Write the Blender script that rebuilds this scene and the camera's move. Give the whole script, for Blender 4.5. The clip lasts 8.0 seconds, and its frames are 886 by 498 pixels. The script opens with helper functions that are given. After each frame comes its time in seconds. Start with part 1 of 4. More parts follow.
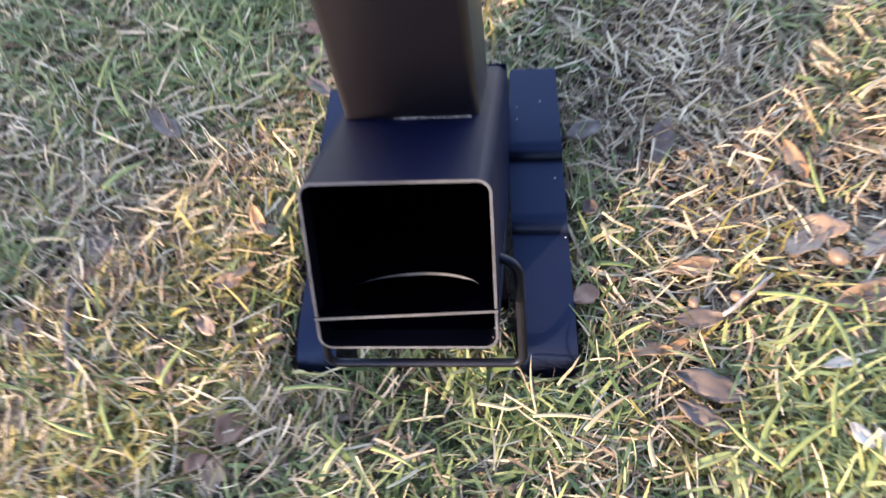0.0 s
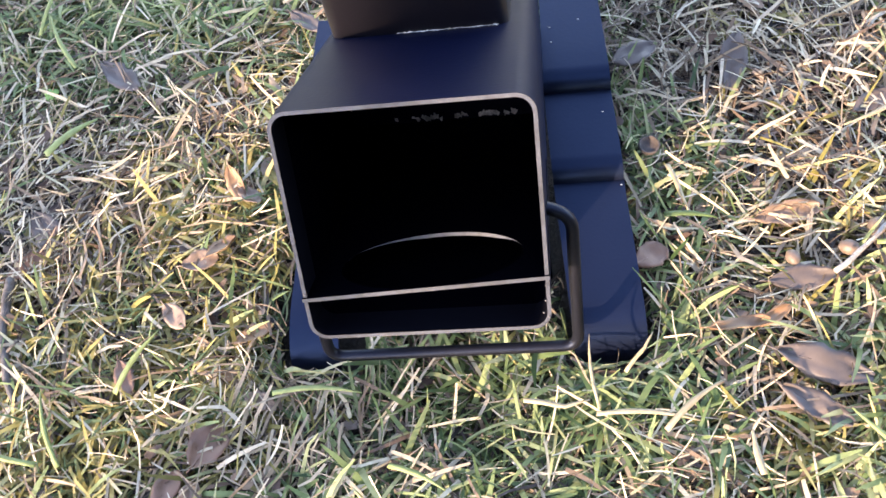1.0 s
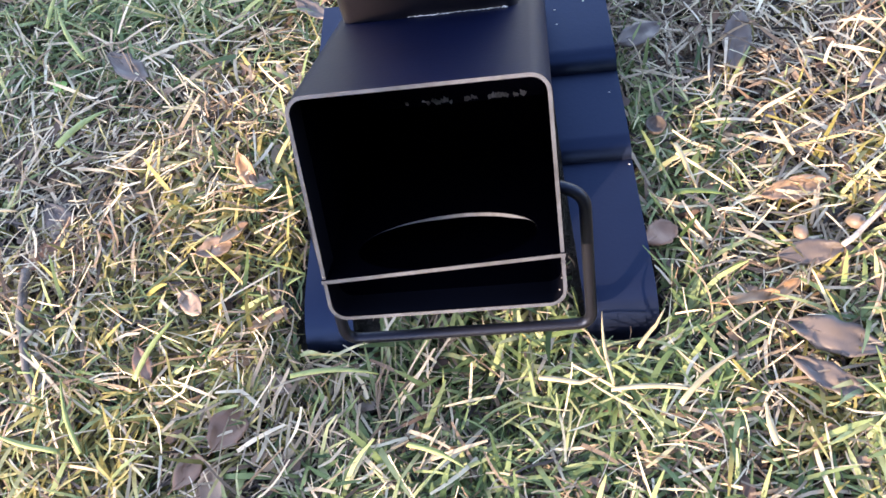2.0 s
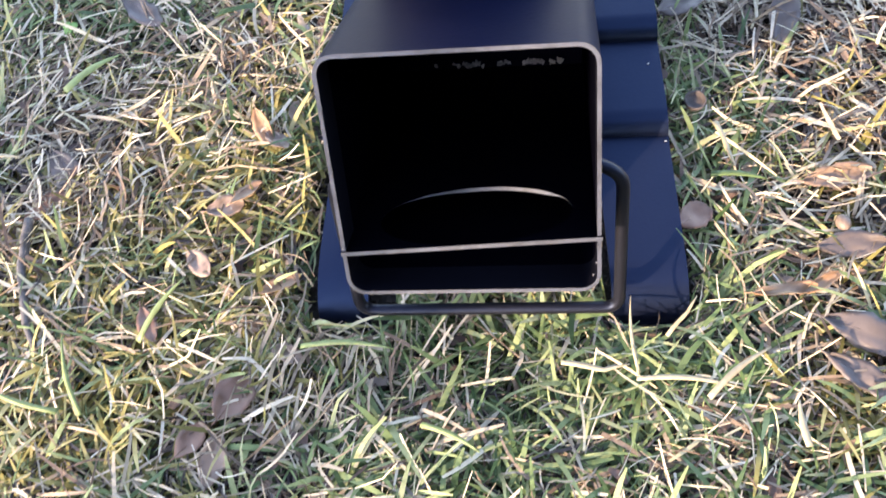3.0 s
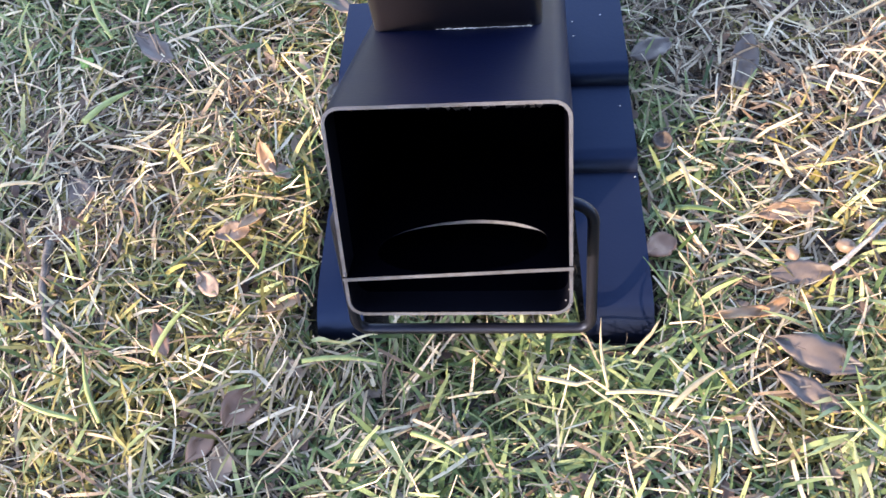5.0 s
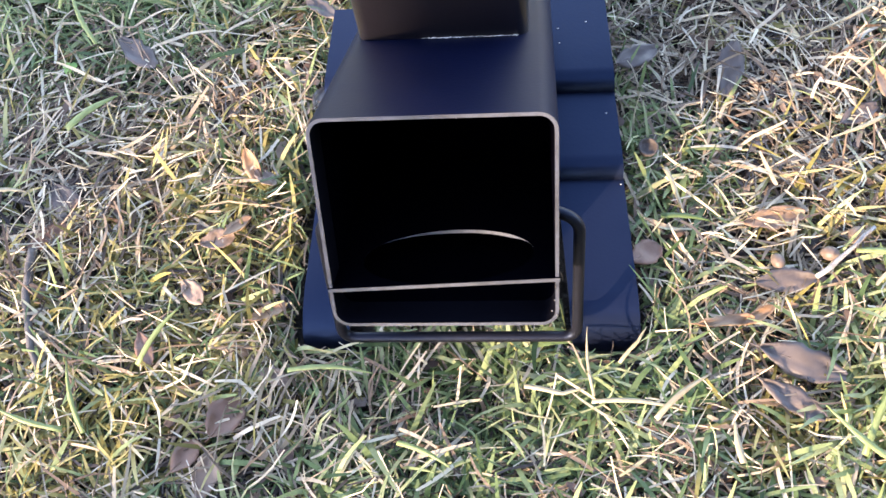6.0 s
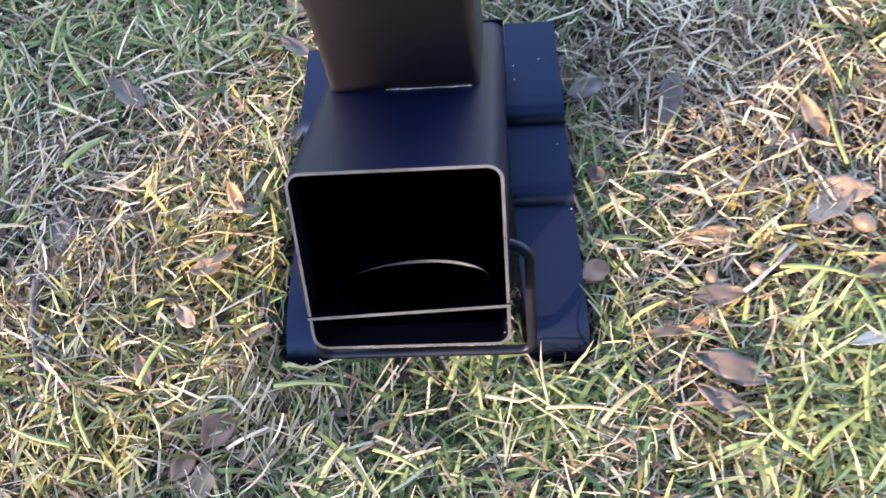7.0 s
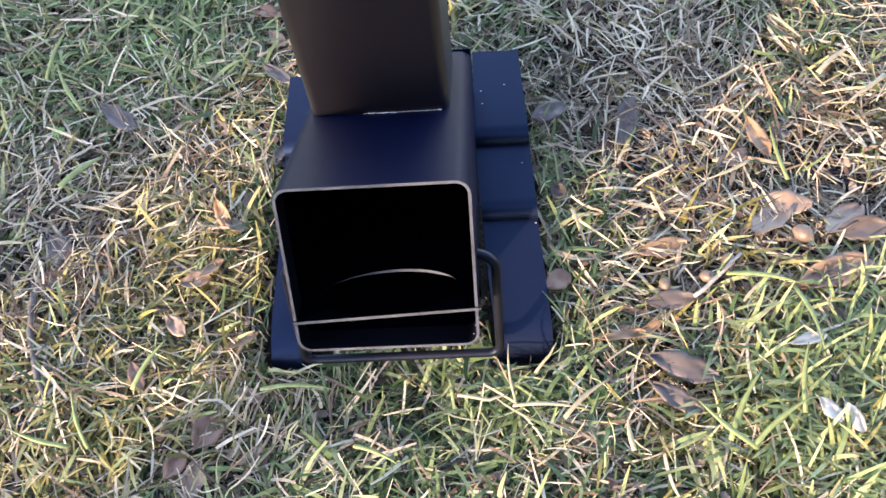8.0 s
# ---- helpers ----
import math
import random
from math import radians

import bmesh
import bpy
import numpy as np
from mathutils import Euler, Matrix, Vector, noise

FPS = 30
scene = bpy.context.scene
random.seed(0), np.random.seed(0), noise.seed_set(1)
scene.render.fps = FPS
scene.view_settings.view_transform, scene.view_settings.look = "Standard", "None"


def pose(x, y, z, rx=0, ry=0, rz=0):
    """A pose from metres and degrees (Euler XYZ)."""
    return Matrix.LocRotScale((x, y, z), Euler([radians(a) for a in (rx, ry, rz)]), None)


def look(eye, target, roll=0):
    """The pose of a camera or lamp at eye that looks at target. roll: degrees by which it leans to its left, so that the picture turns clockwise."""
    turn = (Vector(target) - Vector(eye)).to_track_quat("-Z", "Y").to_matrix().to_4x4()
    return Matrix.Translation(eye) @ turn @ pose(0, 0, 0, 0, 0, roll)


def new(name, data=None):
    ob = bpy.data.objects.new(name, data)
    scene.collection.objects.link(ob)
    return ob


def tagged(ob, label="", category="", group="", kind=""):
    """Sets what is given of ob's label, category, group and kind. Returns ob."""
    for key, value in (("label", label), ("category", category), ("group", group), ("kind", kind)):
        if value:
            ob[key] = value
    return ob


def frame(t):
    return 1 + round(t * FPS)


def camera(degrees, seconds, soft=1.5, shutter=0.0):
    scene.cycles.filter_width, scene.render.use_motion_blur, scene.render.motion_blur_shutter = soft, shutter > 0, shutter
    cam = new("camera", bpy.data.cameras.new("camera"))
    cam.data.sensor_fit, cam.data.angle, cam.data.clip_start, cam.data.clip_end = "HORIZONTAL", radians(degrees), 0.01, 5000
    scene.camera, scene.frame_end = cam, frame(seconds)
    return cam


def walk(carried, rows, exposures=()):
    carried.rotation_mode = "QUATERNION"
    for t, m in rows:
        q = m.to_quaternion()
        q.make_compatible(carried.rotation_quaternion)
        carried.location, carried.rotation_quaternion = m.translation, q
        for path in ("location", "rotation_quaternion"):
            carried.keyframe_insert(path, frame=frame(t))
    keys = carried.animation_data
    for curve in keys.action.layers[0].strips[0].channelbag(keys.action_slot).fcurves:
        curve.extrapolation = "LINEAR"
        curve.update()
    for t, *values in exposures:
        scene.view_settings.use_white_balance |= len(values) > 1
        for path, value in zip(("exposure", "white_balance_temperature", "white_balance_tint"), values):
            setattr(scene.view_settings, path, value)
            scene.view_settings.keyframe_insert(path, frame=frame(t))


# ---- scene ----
cam = camera(51.9, 8.0, soft=1.5, shutter=0.5)
PATH = [
    (0, (0.093, 0.083, 0.684), (-0.116, 1.145, -0.997), -9.6),
    (0.2, (0.106, 0.114, 0.605), (-0.155, 1.162, -1.079), -10.5),
    (0.5, (0.086, 0.127, 0.543), (-0.224, 1.129, -1.16), -13.2),
    (1, (0.068, 0.155, 0.536), (-0.174, 1.187, -1.159), -14.1),
    (1.5, (0.06, 0.154, 0.542), (-0.179, 1.179, -1.159), -15.1),
    (1.7, (0.059, 0.141, 0.542), (-0.183, 1.163, -1.16), -15.7),
    (2.8, (0.052, 0.175, 0.527), (-0.172, 1.124, -1.22), -12.8),
    (3, (0.043, 0.169, 0.523), (-0.204, 1.099, -1.231), -13.8),
    (3.5, (0.056, 0.155, 0.549), (-0.203, 1.076, -1.207), -14.0),
    (4, (0.071, 0.146, 0.549), (-0.174, 1.071, -1.207), -13.3),
    (4.5, (0.049, 0.153, 0.557), (-0.198, 1.091, -1.192), -13.2),
    (5, (0.047, 0.148, 0.578), (-0.166, 1.107, -1.164), -11.2),
    (6.3, (0.048, 0.156, 0.582), (-0.134, 1.108, -1.168), -10.0),
    (6.5, (0.056, 0.147, 0.591), (-0.129, 1.082, -1.167), -10.8),
    (7, (0.066, 0.145, 0.653), (-0.082, 1.082, -1.108), -9.5),
    (7.5, (0.069, 0.129, 0.672), (-0.029, 1.094, -1.077), -7.1),
    (8, (0.071, 0.11, 0.698), (-0.021, 1.091, -1.042), -6.8),
]
EXPOSURES = [(0.0, 3.26, 7450, 27), (0.5, 3.46, 7550, 27), (1.0, 3.49, 7350, 26), (3.0, 3.52, 7100, 25), (5.0, 3.46, 7000, 24), (6.5, 3.54, 7100, 25), (7.5, 3.24, 7100, 25), (8.0, 3.23, 7100, 25)]
walk(cam, [(t, look(eye, target, roll)) for t, eye, target, roll in PATH], EXPOSURES)

# ---- world, sun and exposure ----
SUN_AZ, SUN_EL = radians(39.0), radians(17.0)
TO_SUN = Vector((-math.sin(SUN_AZ) * math.cos(SUN_EL), -math.cos(SUN_AZ) * math.cos(SUN_EL), math.sin(SUN_EL)))
world = bpy.data.worlds.new("sky")
scene.world = world
world.use_nodes = True
wn = world.node_tree
sky = wn.nodes.new("ShaderNodeTexSky")
sky.sky_type, sky.sun_disc = "NISHITA", False
sky.sun_elevation, sky.sun_rotation = SUN_EL, radians(219)
sky.air_density, sky.dust_density, sky.ozone_density = 1.0, 0.6, 1.4
wn.nodes["Background"].inputs["Strength"].default_value = 0.15
wn.links.new(sky.outputs[0], wn.nodes["Background"].inputs["Color"])
sun_data = bpy.data.lights.new("sun", "SUN")
sun_data.energy, sun_data.angle, sun_data.color = 1.62, radians(0.6), (1.0, 0.84, 0.61)
sun = new("sun", sun_data)
sun.matrix_world = look(TO_SUN * 30, (0, 0, 0))


# ---- materials ----
def material(name):
    m = bpy.data.materials.new(name)
    m.use_nodes = True
    return m, m.node_tree, m.node_tree.nodes["Principled BSDF"]


def ramp(nt, fac, stops):
    r = nt.nodes.new("ShaderNodeValToRGB")
    while len(r.color_ramp.elements) < len(stops):
        r.color_ramp.elements.new(0.5)
    for e, (p, c) in zip(r.color_ramp.elements, stops):
        e.position, e.color = p, (*c, 1)
    nt.links.new(fac, r.inputs["Fac"])
    return r.outputs["Color"]


def tex_noise(nt, scale, detail=4.0, rough=0.55, stretch=(1, 1, 1)):
    co = nt.nodes.new("ShaderNodeTexCoord")
    mp = nt.nodes.new("ShaderNodeMapping")
    mp.inputs["Scale"].default_value = stretch
    nt.links.new(co.outputs["Object"], mp.inputs["Vector"])
    n = nt.nodes.new("ShaderNodeTexNoise")
    n.inputs["Scale"].default_value, n.inputs["Detail"].default_value, n.inputs["Roughness"].default_value = scale, detail, rough
    nt.links.new(mp.outputs["Vector"], n.inputs["Vector"])
    return n.outputs["Fac"]


def bump(nt, bsdf, height, strength, distance):
    b = nt.nodes.new("ShaderNodeBump")
    b.inputs["Strength"].default_value, b.inputs["Distance"].default_value = strength, distance
    nt.links.new(height, b.inputs["Height"])
    nt.links.new(b.outputs["Normal"], bsdf.inputs["Normal"])


def scalar(nt, fac, lo, hi):
    r = nt.nodes.new("ShaderNodeMapRange")
    r.inputs["To Min"].default_value, r.inputs["To Max"].default_value = lo, hi
    nt.links.new(fac, r.inputs["Value"])
    return r.outputs["Result"]


def multiply(nt, a, b, fac=1.0):
    m = nt.nodes.new("ShaderNodeMix")
    m.data_type, m.blend_type = "RGBA", "MULTIPLY"
    m.inputs["Factor"].default_value = fac
    nt.links.new(a, m.inputs["A"])
    nt.links.new(b, m.inputs["B"])
    return m.outputs["Result"]


def paint_material(name, colour, worn, rough=(0.34, 0.48), sheen=0.5, tint=(1, 1, 1)):
    """High-temperature black paint with faint dust and handling marks."""
    m, nt, p = material(name)
    big = tex_noise(nt, 14, 5, 0.6)
    fine = tex_noise(nt, 420, 3, 0.6)
    nt.links.new(ramp(nt, big, [(0.3, colour), (0.62, [c * 1.25 for c in colour]), (0.8, worn)]), p.inputs["Base Color"])
    nt.links.new(scalar(nt, big, *rough), p.inputs["Roughness"])
    p.inputs["Specular IOR Level"].default_value = sheen
    p.inputs["Specular Tint"].default_value = (*tint, 1)
    bump(nt, p, fine, 0.25, 0.0004)
    return m


def steel_material(name, dark, light, rough):
    """Bare cut steel with a sawn grain."""
    m, nt, p = material(name)
    n = tex_noise(nt, 55, 6, 0.75, (1, 1, 1))
    nt.links.new(ramp(nt, n, [(0.32, dark), (0.6, light)]), p.inputs["Base Color"])
    p.inputs["Metallic"].default_value = 0.35
    p.inputs["Roughness"].default_value = rough
    bump(nt, p, n, 0.35, 0.0005)
    return m


def blade_material(name, stops, through_light, gloss=0.5, patch=0.5):
    """Grass and straw: a colour of its own for every blade, drifting slowly over the lawn."""
    m, nt, p = material(name)
    geo = nt.nodes.new("ShaderNodeNewGeometry")
    col = ramp(nt, geo.outputs["Random Per Island"], stops)
    drift = ramp(nt, tex_noise(nt, 9, 3, 0.6), [(0.3, (0.62, 0.6, 0.6)), (0.7, (1.0, 1.0, 1.0))])
    streak = ramp(nt, tex_noise(nt, 160, 3, 0.6), [(0.3, (0.72, 0.7, 0.66)), (0.65, (1.0, 1.0, 1.0))])
    col = multiply(nt, multiply(nt, col, drift, patch), streak, 0.8)
    nt.links.new(col, p.inputs["Base Color"])
    p.inputs["Roughness"].default_value = gloss
    p.inputs["Specular IOR Level"].default_value = 0.35
    tr = nt.nodes.new("ShaderNodeBsdfTranslucent")
    nt.links.new(col, tr.inputs["Color"])
    mix = nt.nodes.new("ShaderNodeMixShader")
    mix.inputs[0].default_value = through_light
    nt.links.new(p.outputs[0], mix.inputs[1])
    nt.links.new(tr.outputs[0], mix.inputs[2])
    nt.links.new(mix.outputs[0], nt.nodes["Material Output"].inputs["Surface"])
    return m


def leaf_material(name, a, b, spot):
    m, nt, p = material(name)
    n = tex_noise(nt, 38, 3, 0.5)
    veins = tex_noise(nt, 300, 2, 0.5, (1, 0.25, 1))
    col = ramp(nt, n, [(0.25, spot), (0.42, a), (0.75, b)])
    nt.links.new(col, p.inputs["Base Color"])
    p.inputs["Roughness"].default_value = 0.48
    bump(nt, p, veins, 0.5, 0.0006)
    tr = nt.nodes.new("ShaderNodeBsdfTranslucent")
    nt.links.new(col, tr.inputs["Color"])
    mix = nt.nodes.new("ShaderNodeMixShader")
    mix.inputs[0].default_value = 0.2
    nt.links.new(p.outputs[0], mix.inputs[1])
    nt.links.new(tr.outputs[0], mix.inputs[2])
    nt.links.new(mix.outputs[0], nt.nodes["Material Output"].inputs["Surface"])
    return m


def rough_material(name, stops, scale, rough=0.85, relief=0.5, depth=0.004):
    m, nt, p = material(name)
    n = tex_noise(nt, scale, 8, 0.65)
    f = tex_noise(nt, scale * 9, 4, 0.6)
    shade = ramp(nt, f, [(0.3, (0.6, 0.6, 0.6)), (0.7, (1, 1, 1))])
    nt.links.new(multiply(nt, ramp(nt, n, stops), shade), p.inputs["Base Color"])
    p.inputs["Roughness"].default_value = rough
    bump(nt, p, f, relief, depth)
    return m


# tube, feet and rod: reflected sky blue is put into base colour and tint
BLACK = paint_material("sky_tinted_stove_paint", (0.0010, 0.0022, 0.0120), (0.0013, 0.0027, 0.0135), (0.40, 0.52), 0.15, (0.3, 0.52, 1.0))
CHIMNEY = paint_material("satin_chimney_paint", (0.0036, 0.0032, 0.0040), (0.0048, 0.0042, 0.0050), (0.26, 0.34), 0.68, (0.84, 0.84, 1.0))
FOOT_PAINT = paint_material("sky_tinted_foot_paint", (0.0038, 0.0052, 0.0112), (0.0052, 0.0067, 0.0130), (0.30, 0.40), 0.33, (0.28, 0.50, 1.0))
ROD_PAINT = paint_material("sky_tinted_rod_paint", (0.0045, 0.0045, 0.0062), (0.0060, 0.0060, 0.0078), (0.36, 0.46), 0.24, (0.5, 0.65, 1.0))
# inside of the tube: its shade is put into these near-zero colours, over real soot
INNER_SHADE = paint_material("shade_dark_inner_paint", (0.0010, 0.0011, 0.0030), (0.0014, 0.0015, 0.0036), (0.6, 0.75), 0.08)
SOOT_SHADE = paint_material("soot_with_shade", (0.0007, 0.0007, 0.0016), (0.0010, 0.0010, 0.0020), (0.85, 0.95), 0.0)
STEEL = steel_material("bare_cut_steel", (0.016, 0.0190, 0.0265), (0.042, 0.0495, 0.068), 0.6)
WELD = steel_material("weld_metal", (0.18, 0.17, 0.16), (0.55, 0.53, 0.50), 0.3)
WELD_DULL = steel_material("sooty_weld_metal", (0.01, 0.01, 0.011), (0.16, 0.155, 0.15), 0.5)
# soil colour lowered to deepen the shadow in gaps between blades
SOIL = rough_material("shade_dark_soil", [(0.3, (0.008, 0.006, 0.005)), (0.55, (0.018, 0.013, 0.010)), (0.75, (0.040, 0.031, 0.021))], 30, 0.95, 0.8, 0.006)
LAWN = rough_material("distant_lawn", [(0.3, (0.05, 0.07, 0.026)), (0.5, (0.10, 0.10, 0.05)), (0.7, (0.18, 0.145, 0.09))], 5, 0.9, 0.8, 0.02)
GREEN = blade_material("green_grass", [(0.0, (0.044, 0.085, 0.030)), (0.3, (0.096, 0.154, 0.056)), (0.6, (0.172, 0.232, 0.090)), (0.82, (0.255, 0.304, 0.125)), (1.0, (0.36, 0.375, 0.20))], 0.25)
OLIVE = blade_material("olive_grass", [(0.0, (0.10, 0.090, 0.022)), (0.35, (0.215, 0.190, 0.052)), (0.7, (0.335, 0.295, 0.10)), (1.0, (0.43, 0.38, 0.175))], 0.28)
GREEN_PALE = blade_material("pale_green_grass", [(0.0, (0.16, 0.23, 0.085)), (0.4, (0.25, 0.31, 0.125)), (0.75, (0.35, 0.385, 0.175)), (1.0, (0.24, 0.30, 0.15))], 0.25)
STRAW_PALE = blade_material("pale_straw", [(0.0, (0.32, 0.27, 0.17)), (0.5, (0.41, 0.355, 0.235)), (1.0, (0.49, 0.43, 0.31))], 0.12, 0.55)
STRAW = blade_material("dry_straw", [(0.0, (0.085, 0.055, 0.038)), (0.32, (0.22, 0.160, 0.108)), (0.58, (0.46, 0.385, 0.270)), (0.85, (0.58, 0.515, 0.39)), (1.0, (0.43, 0.39, 0.225))], 0.10, 0.55)
# thatch colour halved, so the gaps' deep shade sits in the colour
THATCH = blade_material("shade_dark_thatch", [(0.0, (0.010, 0.007, 0.006)), (0.5, (0.032, 0.023, 0.019)), (0.85, (0.085, 0.066, 0.057)), (1.0, (0.20, 0.172, 0.148))], 0.05, 0.6)
LITTER = blade_material("leaf_litter", [(0.0, (0.05, 0.030, 0.025)), (0.4, (0.13, 0.082, 0.062)), (0.7, (0.23, 0.155, 0.105)), (0.9, (0.22, 0.18, 0.155)), (1.0, (0.38, 0.32, 0.25))], 0.1, 0.6)
LEAF_GREY = leaf_material("grey_brown_leaf", (0.092, 0.072, 0.062), (0.122, 0.097, 0.084), (0.060, 0.045, 0.038))
LEAF_TAN = leaf_material("tan_leaf", (0.22, 0.150, 0.105), (0.30, 0.210, 0.148), (0.13, 0.085, 0.06))
LEAF_RUST = leaf_material("rust_leaf", (0.26, 0.15, 0.08), (0.39, 0.265, 0.15), (0.12, 0.07, 0.04))
LEAF_RED = leaf_material("red_brown_leaf", (0.185, 0.098, 0.062), (0.25, 0.142, 0.092), (0.095, 0.052, 0.034))
LEAF_PALE = leaf_material("pale_leaf", (0.46, 0.41, 0.33), (0.58, 0.53, 0.44), (0.28, 0.23, 0.17))
CLOVER = leaf_material("clover_green", (0.14, 0.27, 0.06), (0.20, 0.34, 0.08), (0.09, 0.17, 0.04))
NUT = leaf_material("acorn_tan", (0.150, 0.108, 0.082), (0.215, 0.158, 0.118), (0.09, 0.060, 0.044))
CUP = rough_material("acorn_cup", [(0.3, (0.035, 0.027, 0.024)), (0.7, (0.09, 0.070, 0.060))], 160, 0.8, 0.8, 0.001)
FENCE = rough_material("dark_reflected_boards", [(0.3, (0.018, 0.013, 0.010)), (0.7, (0.045, 0.034, 0.027))], 18, 0.8, 0.6, 0.002)
BARK = rough_material("twig_bark", [(0.3, (0.05, 0.045, 0.043)), (0.7, (0.14, 0.125, 0.115))], 120, 0.85, 0.8, 0.001)

PALE_BARK = rough_material("bleached_bark", [(0.3, (0.20, 0.185, 0.17)), (0.7, (0.40, 0.375, 0.35))], 120, 0.85, 0.8, 0.001)


def part(name, bm, mat, parent=None, label="", smooth=False):
    me = bpy.data.meshes.new(name)
    bm.to_mesh(me)
    bm.free()
    me.materials.append(mat)
    if smooth:
        for f in me.polygons:
            f.use_smooth = True
    ob = new(name, me)
    ob.parent = parent
    return tagged(ob, label)


# ---- ground ----
SOIL_Z = -0.032


def ground_height(x, y):
    return SOIL_Z + 0.006 * noise.noise((x * 6, y * 6, 0)) + 0.003 * noise.noise((x * 21, y * 21, 4))


def build_ground():
    """One sheet, fine in the middle and reaching the horizon."""
    inner = [i * 0.03 for i in range(-40, 41)]
    steps = [1.4, 1.8, 2.5, 4, 7, 12, 25, 60, 150, 400, 1200]
    line = [-s for s in reversed(steps)] + inner + steps
    bm = bmesh.new()
    grid = [[bm.verts.new((x, y + 0.5, ground_height(x, y + 0.5) if abs(x) < 1.3 and abs(y) < 1.3 else SOIL_Z)) for x in line] for y in line]
    for j in range(len(line) - 1):
        for i in range(len(line) - 1):
            bm.faces.new((grid[j][i], grid[j][i + 1], grid[j + 1][i + 1], grid[j + 1][i]))
    ob = part("ground", bm, SOIL, smooth=True)
    ob.data.materials.append(LAWN)
    for f in ob.data.polygons:
        f.material_index = 1 if abs(f.center.x) > 0.66 or not 0.14 < f.center.y < 1.06 else 0
    tagged(ob, "soil of a lawn, darkened for shade under grass and straw", "ground", kind="structure")


build_ground()

# ---- rocket stove ----
TILT_A = radians(30.5)
ALONG = Vector((0, math.cos(TILT_A), -math.sin(TILT_A)))
UP = Vector((0, math.sin(TILT_A), math.cos(TILT_A)))
RIM_TOP = Vector((0, 0.430, 0.2145))
SIDE, WALL, BACK_Y, FOOT_Z = 0.129, 0.0020, 0.655, 0.0


def rounded_loop(half_w, half_h, r, seg=6):
    pts = []
    for cx, cy, a0 in ((half_w - r, half_h - r, 0), (-half_w + r, half_h - r, 90), (-half_w + r, -half_h + r, 180), (half_w - r, -half_h + r, 270)):
        for k in range(seg + 1):
            a = radians(a0 + 90 * k / seg)
            pts.append((cx + r * math.cos(a), cy + r * math.sin(a)))
    return pts


def tube_shell(half_w, half_h, r, wall, place, stations):
    """A square tube with rounded corners and real walls: place(u, v, s) gives the point at section (u, v), s along."""
    bm = bmesh.new()
    rows = []
    outer, inner = rounded_loop(half_w, half_h, r), rounded_loop(half_w - wall, half_h - wall, max(r - wall, 0.001))
    for s in stations:
        rows.append(([bm.verts.new(place(u, v, s)) for u, v in outer], [bm.verts.new(place(u, v, s)) for u, v in inner]))
    n = len(outer)
    for i in range(n):
        j = (i + 1) % n
        for (o0, i0), (o1, i1) in zip(rows, rows[1:]):
            bm.faces.new((o0[i], o0[j], o1[j], o1[i]))
            bm.faces.new((i0[j], i0[i], i1[i], i1[j]))
        bm.faces.new((rows[0][0][j], rows[0][0][i], rows[0][1][i], rows[0][1][j]))
        bm.faces.new((rows[-1][0][i], rows[-1][0][j], rows[-1][1][j], rows[-1][1][i]))
    bmesh.ops.recalc_face_normals(bm, faces=bm.faces[:])
    return bm


def box(bm, x0, x1, y0, y1, z0, z1):
    vs = [bm.verts.new((x, y, z)) for z in (z0, z1) for y in (y0, y1) for x in (x0, x1)]
    for f in ((0, 2, 3, 1), (4, 5, 7, 6), (0, 1, 5, 4), (2, 6, 7, 3), (0, 4, 6, 2), (1, 3, 7, 5)):
        bm.faces.new([vs[i] for i in f])


def auto_smooth(ob, degrees=35):
    for f in ob.data.polygons:
        f.use_smooth = True
    ob.data.set_sharp_from_angle(angle=radians(degrees))


def sweep(path, radius, sides=12, radii=None):
    """A closed round bar along a list of points."""
    bm = bmesh.new()
    rings = []
    side = None
    for i, p in enumerate(path):
        d = (path[min(i + 1, len(path) - 1)] - path[max(i - 1, 0)]).normalized()
        side = (side - d * side.dot(d)).normalized() if side else d.orthogonal().normalized()
        up = d.cross(side)
        r = radii[i] if radii else radius
        rings.append([bm.verts.new(p + r * (math.cos(2 * math.pi * k / sides) * side + math.sin(2 * math.pi * k / sides) * up)) for k in range(sides)])
    for a, b in zip(rings, rings[1:]):
        for k in range(sides):
            bm.faces.new((a[k], a[(k + 1) % sides], b[(k + 1) % sides], b[k]))
    bm.faces.new(rings[0][::-1])
    bm.faces.new(rings[-1])
    bmesh.ops.recalc_face_normals(bm, faces=bm.faces[:])
    return bm


def in_tube(u, v, s):
    """A point of the feed tube: u across, v from the rim's middle towards its top, s inwards along the tube."""
    return RIM_TOP - UP * (SIDE / 2) + Vector((u, 0, 0)) + UP * v + ALONG * s


def add_material(ob, mat, chosen):
    """Gives the faces that pass the test a second material."""
    ob.data.materials.append(mat)
    k = len(ob.data.materials) - 1
    for f in ob.data.polygons:
        if chosen(f):
            f.material_index = k


